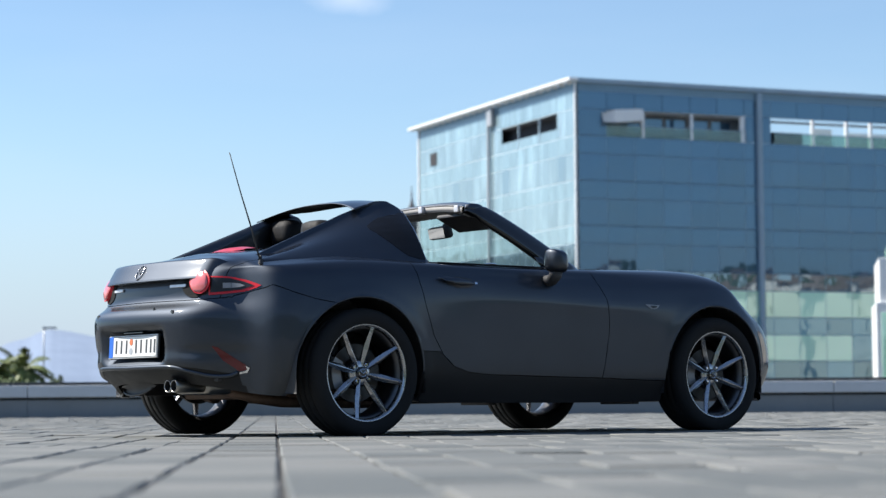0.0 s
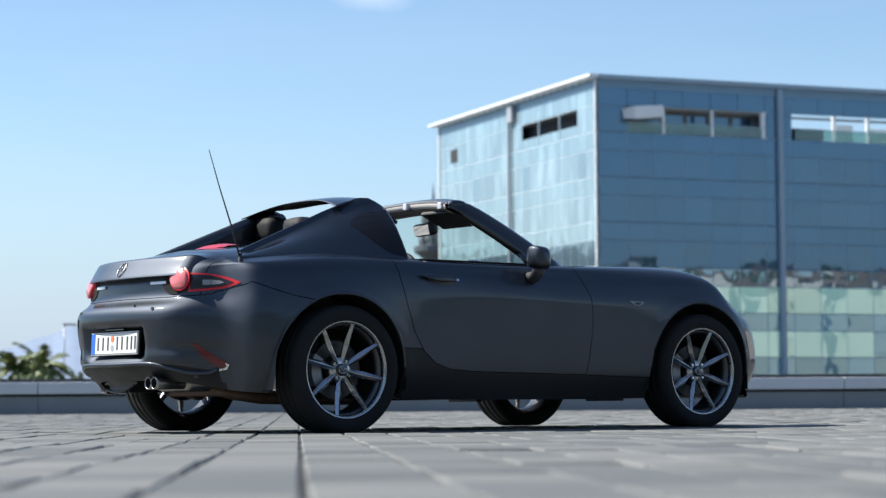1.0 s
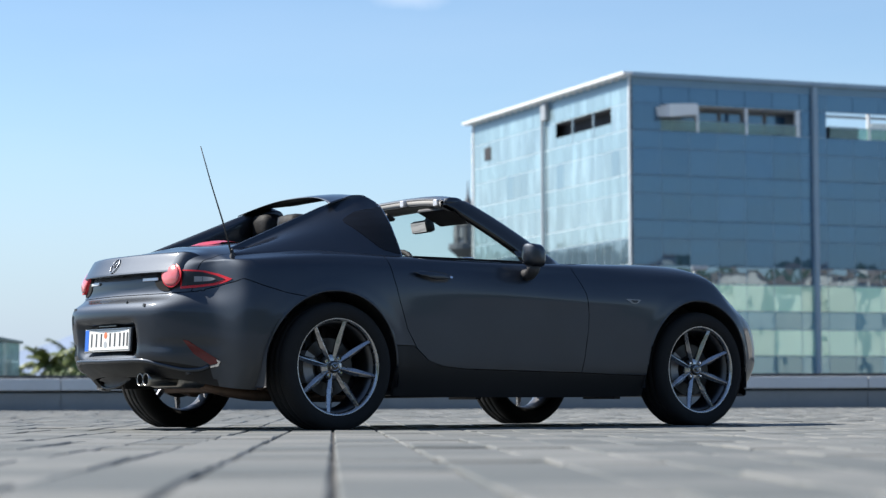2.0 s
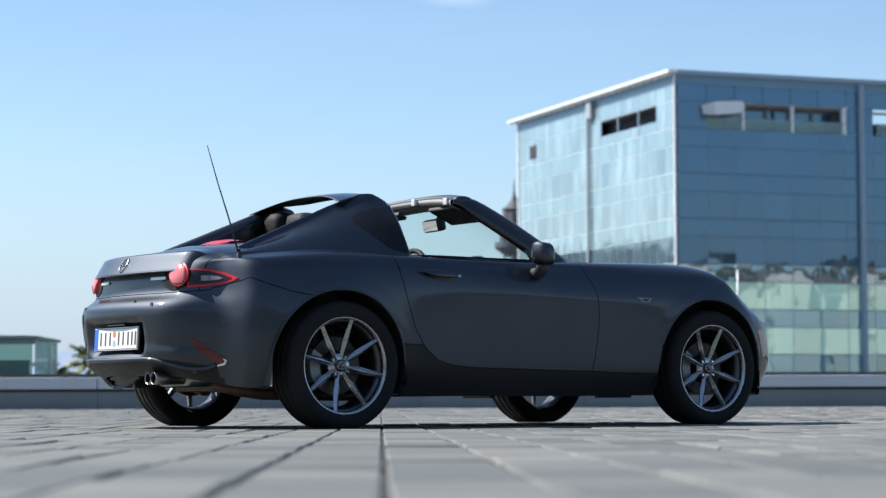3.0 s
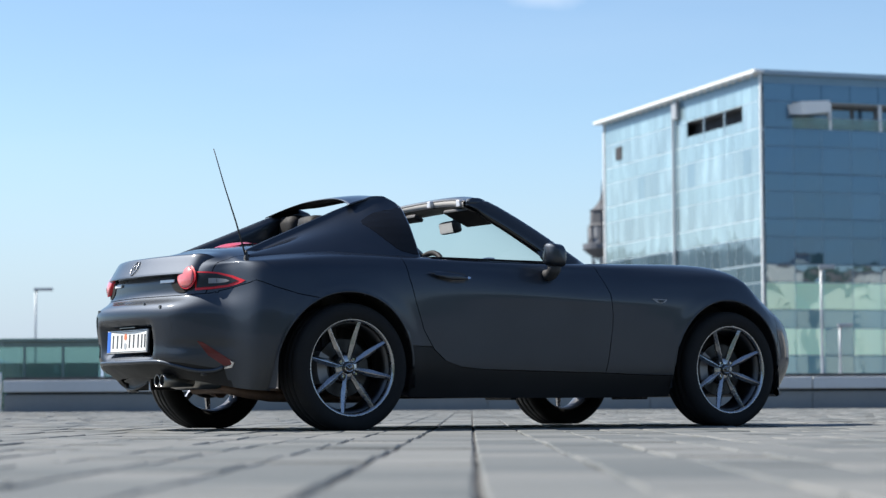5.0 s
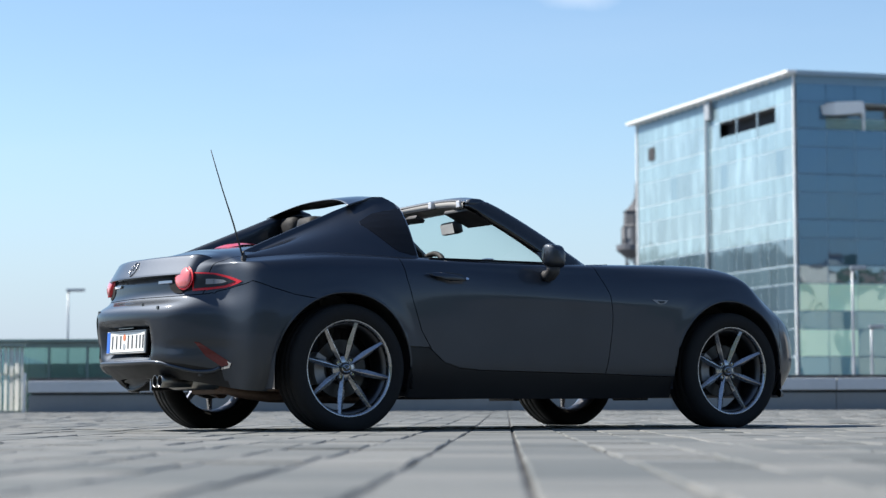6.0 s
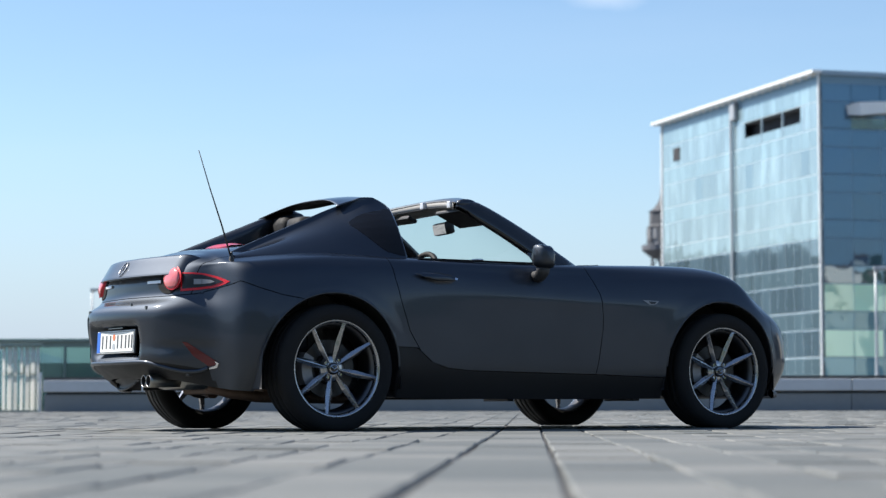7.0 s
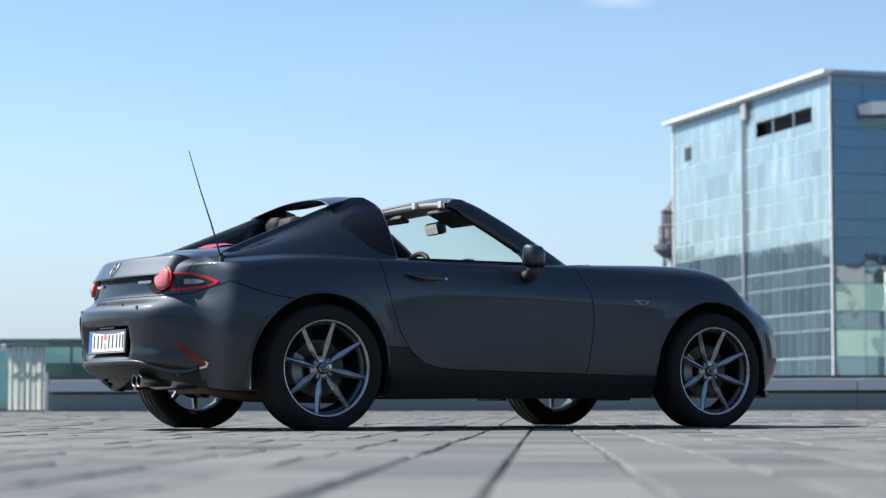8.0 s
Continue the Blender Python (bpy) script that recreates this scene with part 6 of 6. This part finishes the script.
# ---- wheels
def tyre_mesh():
    w = .1025
    prof = [(.222, -.088), (.238, -.100), (.262, -.1045), (.284, -.101), (.297, -.090), (.3035, -.076)]
    for g in (-.045, .0, .045):
        prof += [(.3055, g - .013 if g else g - .013), (.3055, g - .006), (.2985, g - .005), (.2985, g + .005), (.3055, g + .006)]
    prof += [(.3035, .076), (.297, .090), (.284, .101), (.262, .1045), (.232, .099), (.216, .086)]
    bm = lathe(prof, 96, "Y", closed=True)
    for v in bm.verts:                          # flattened where it bears on the ground
        if v.co.z < -HUB_Z + .002:
            v.co.z = -HUB_Z + .002
            v.co.y *= 1.02
    return bm


def spoke_mesh(angle):
    bm = bmesh.new()
    rings = []
    for r, hw, yf, th in ((.026, .010, -.048, .035), (.050, .0110, -.052, .032), (.080, .0135, -.058, .028), (.112, .0168, -.064, .026), (.132, .0162, -.067, .025), (.165, .0138, -.074, .023), (.195, .0120, -.082, .021), (.212, .0105, -.086, .020), (.226, .0105, -.088, .020)):
        ring = []
        for t, y in ((-.8, yf + th), (-1, yf + .012), (-.25, yf + .001), (.0, yf), (1, yf + .010), (.8, yf + th)):
            px, pz = r, t * hw
            ring.append(bm.verts.new((px * math.cos(angle) - pz * math.sin(angle), y, px * math.sin(angle) + pz * math.cos(angle))))
        rings.append(ring)
    for a, b in zip(rings, rings[1:]):
        for k in range(6):
            bm.faces.new((a[k], a[(k + 1) % 6], b[(k + 1) % 6], b[k]))
    bm.faces.new(rings[0])
    bm.faces.new(rings[-1])
    return bm


def make_wheel():
    root = new("wheel")
    root["label"] = "dark alloy wheel with eight slim spokes and a low black tyre"
    part("tyre", tyre_mesh(), RUBBER, root, "black low-profile tyre", smooth=True)
    prof = [(.2320, -.093), (.2345, -.089), (.2345, -.076), (.222, -.060), (.2165, -.060), (.2160, -.074), (.2195, -.088), (.2260, -.093)]
    part("rim", lathe(prof, 80, "Y", closed=True), ALLOY, root, "gunmetal alloy rim", smooth=True)
    prof = [(.216, -.066), (.206, -.030), (.200, .03), (.212, .078), (.2265, .090), (.222, .090), (.207, .076), (.195, .03), (.200, -.030), (.211, -.066)]
    part("rim_barrel", lathe(prof, 80, "Y", closed=True), BARREL, root, "dark inner wheel barrel", smooth=True)
    for i in range(8):
        part("spoke", spoke_mesh(radians(33 + 45 * i)), ALLOY, root)
    part("hub", lathe([(.066, -.015), (.064, -.034), (.056, -.041), (.036, -.046)], 32, "Y"), ALLOY, root, smooth=True)
    part("hub_cap", lathe([(.030, -.050), (.029, -.056), (.024, -.059), (.008, -.060)], 28, "Y"), GLOSS_BLACK, root, "round black hub cap", smooth=True)
    ring = [(.021 * math.cos(2 * math.pi * i / 24), -.0595, .018 * math.sin(2 * math.pi * i / 24)) for i in range(25)]
    part("cap_emblem", tube(ring, .0025, 6), CHROME, root)
    part("cap_wing", tube([(.013, -.061, .007), (0, -.062, -.004), (-.013, -.061, .007)], .0028, 6), CHROME, root)
    for i in range(4):
        a = radians(55 + 90 * i)
        place = (.049 * math.cos(a), 0, .049 * math.sin(a))
        # black disc proud of the hub, coloured as the shade inside a lug recess
        part("lug_shade_disc", lathe([(.0165, -.030), (.0165, -.0475), (.013, -.0485), (.012, -.044)], 20, "Y", place), PLASTIC, root, "dark disc for the shaded lug recess", smooth=True)
        part("lug_nut", lathe([(.0085, -.030), (.0085, -.050), (.005, -.054)], 6, "Y", place), CHROME, root)
    part("brake_disc", lathe([(.138, .02), (.138, .002), (.075, .002), (.07, -.012), (.03, -.012)], 48, "Y"), DISC, root, "worn steel brake disc", smooth=False)
    bm = bmesh.new()
    rows = []
    for i in range(9):
        a = radians(150 + 60 * i / 8)
        rows.append([bm.verts.new((r * math.cos(a), y, r * math.sin(a))) for r, y in ((.100, -.022), (.152, -.022), (.158, .03), (.100, .03))])
    for a, b in zip(rows, rows[1:]):
        for k in range(4):
            bm.faces.new((a[k], b[k], b[(k + 1) % 4], a[(k + 1) % 4]))
    bm.faces.new(rows[0])
    bm.faces.new(rows[-1])
    part("caliper", bm, CALIPER, root, "grey brake caliper")
    return root


wheel = make_wheel()
wheel.parent = car
wheel.matrix_basis = pose(0, -.7525, HUB_Z)
for x, y, turn, spin in ((WHEELBASE, -.7475, 0, 8), (.012, .705, 180, 0), (WHEELBASE + .008, .720, 180, 0)):
    copy_thing(wheel, pose(x, y, HUB_Z, 0, spin, turn))
SKIN.free()


# ---------------------------------------------------------------- the pavers, one by one
def paver_mesh(name, w, l):
    me = bpy.data.meshes.new(name)
    b, h = .0045, .0042
    co = [(0, 0, -.02), (w, 0, -.02), (w, l, -.02), (0, l, -.02), (0, 0, -h), (w, 0, -h), (w, l, -h), (0, l, -h), (b, b, 0), (w - b, b, 0), (w - b, l - b, 0), (b, l - b, 0)]
    fa = [(8, 9, 10, 11)]
    for k in range(4):
        n = (k + 1) % 4
        fa += [(k, n, 4 + n, 4 + k), (4 + k, 4 + n, 8 + n, 8 + k)]
    me.from_pydata(co, [], fa)
    me.materials.append(PAVER)
    me.update()
    return me


PW, PL, GAP = .197, .394, .010


def rise(v):
    return SLOPE * max(0.0, -.6 - v)


near_mesh = paver_mesh("paver", PW - GAP, PL - GAP)
rng = random.Random(5)
rest_co, rest_fa = [], []
template = [tuple(v.co) for v in near_mesh.vertices]
template_faces = [tuple(p.vertices) for p in near_mesh.polygons]
for row in range(-52, 61):
    u = row * PW + .045
    for col in range(-41, 60):
        v = col * PL + (PL / 2 if row % 2 else 0) - .1
        if v > 22.95 or v < -15.9:
            continue
        dz, tx, ty = rng.uniform(-.0040, .0015), rng.uniform(-.3, .3), rng.uniform(-.4, .4)
        near = -8.4 < v < -1.6 and -1.15 < u < 2.0
        m = pose(u + GAP / 2 + rng.uniform(-.001, .001), v + GAP / 2 + rng.uniform(-.004, .004), dz + rise(v), tx, ty, rng.uniform(-.3, .3))
        if near:
            ob = new("paver", near_mesh)
            ob.parent = pavement
            ob.matrix_basis = m
        else:
            k = len(rest_co)
            rest_co += [tuple(m @ Vector(c)) for c in template]
            rest_fa += [tuple(k + i for i in f) for f in template_faces]
me = bpy.data.meshes.new("paver_field")
me.from_pydata(rest_co, [], rest_fa)
me.materials.append(PAVER_FIELD)
me.update()
ob = new("paver_field", me)
ob.parent = pavement
tagged(ob, "field of grey concrete pavers", kind="stuff")
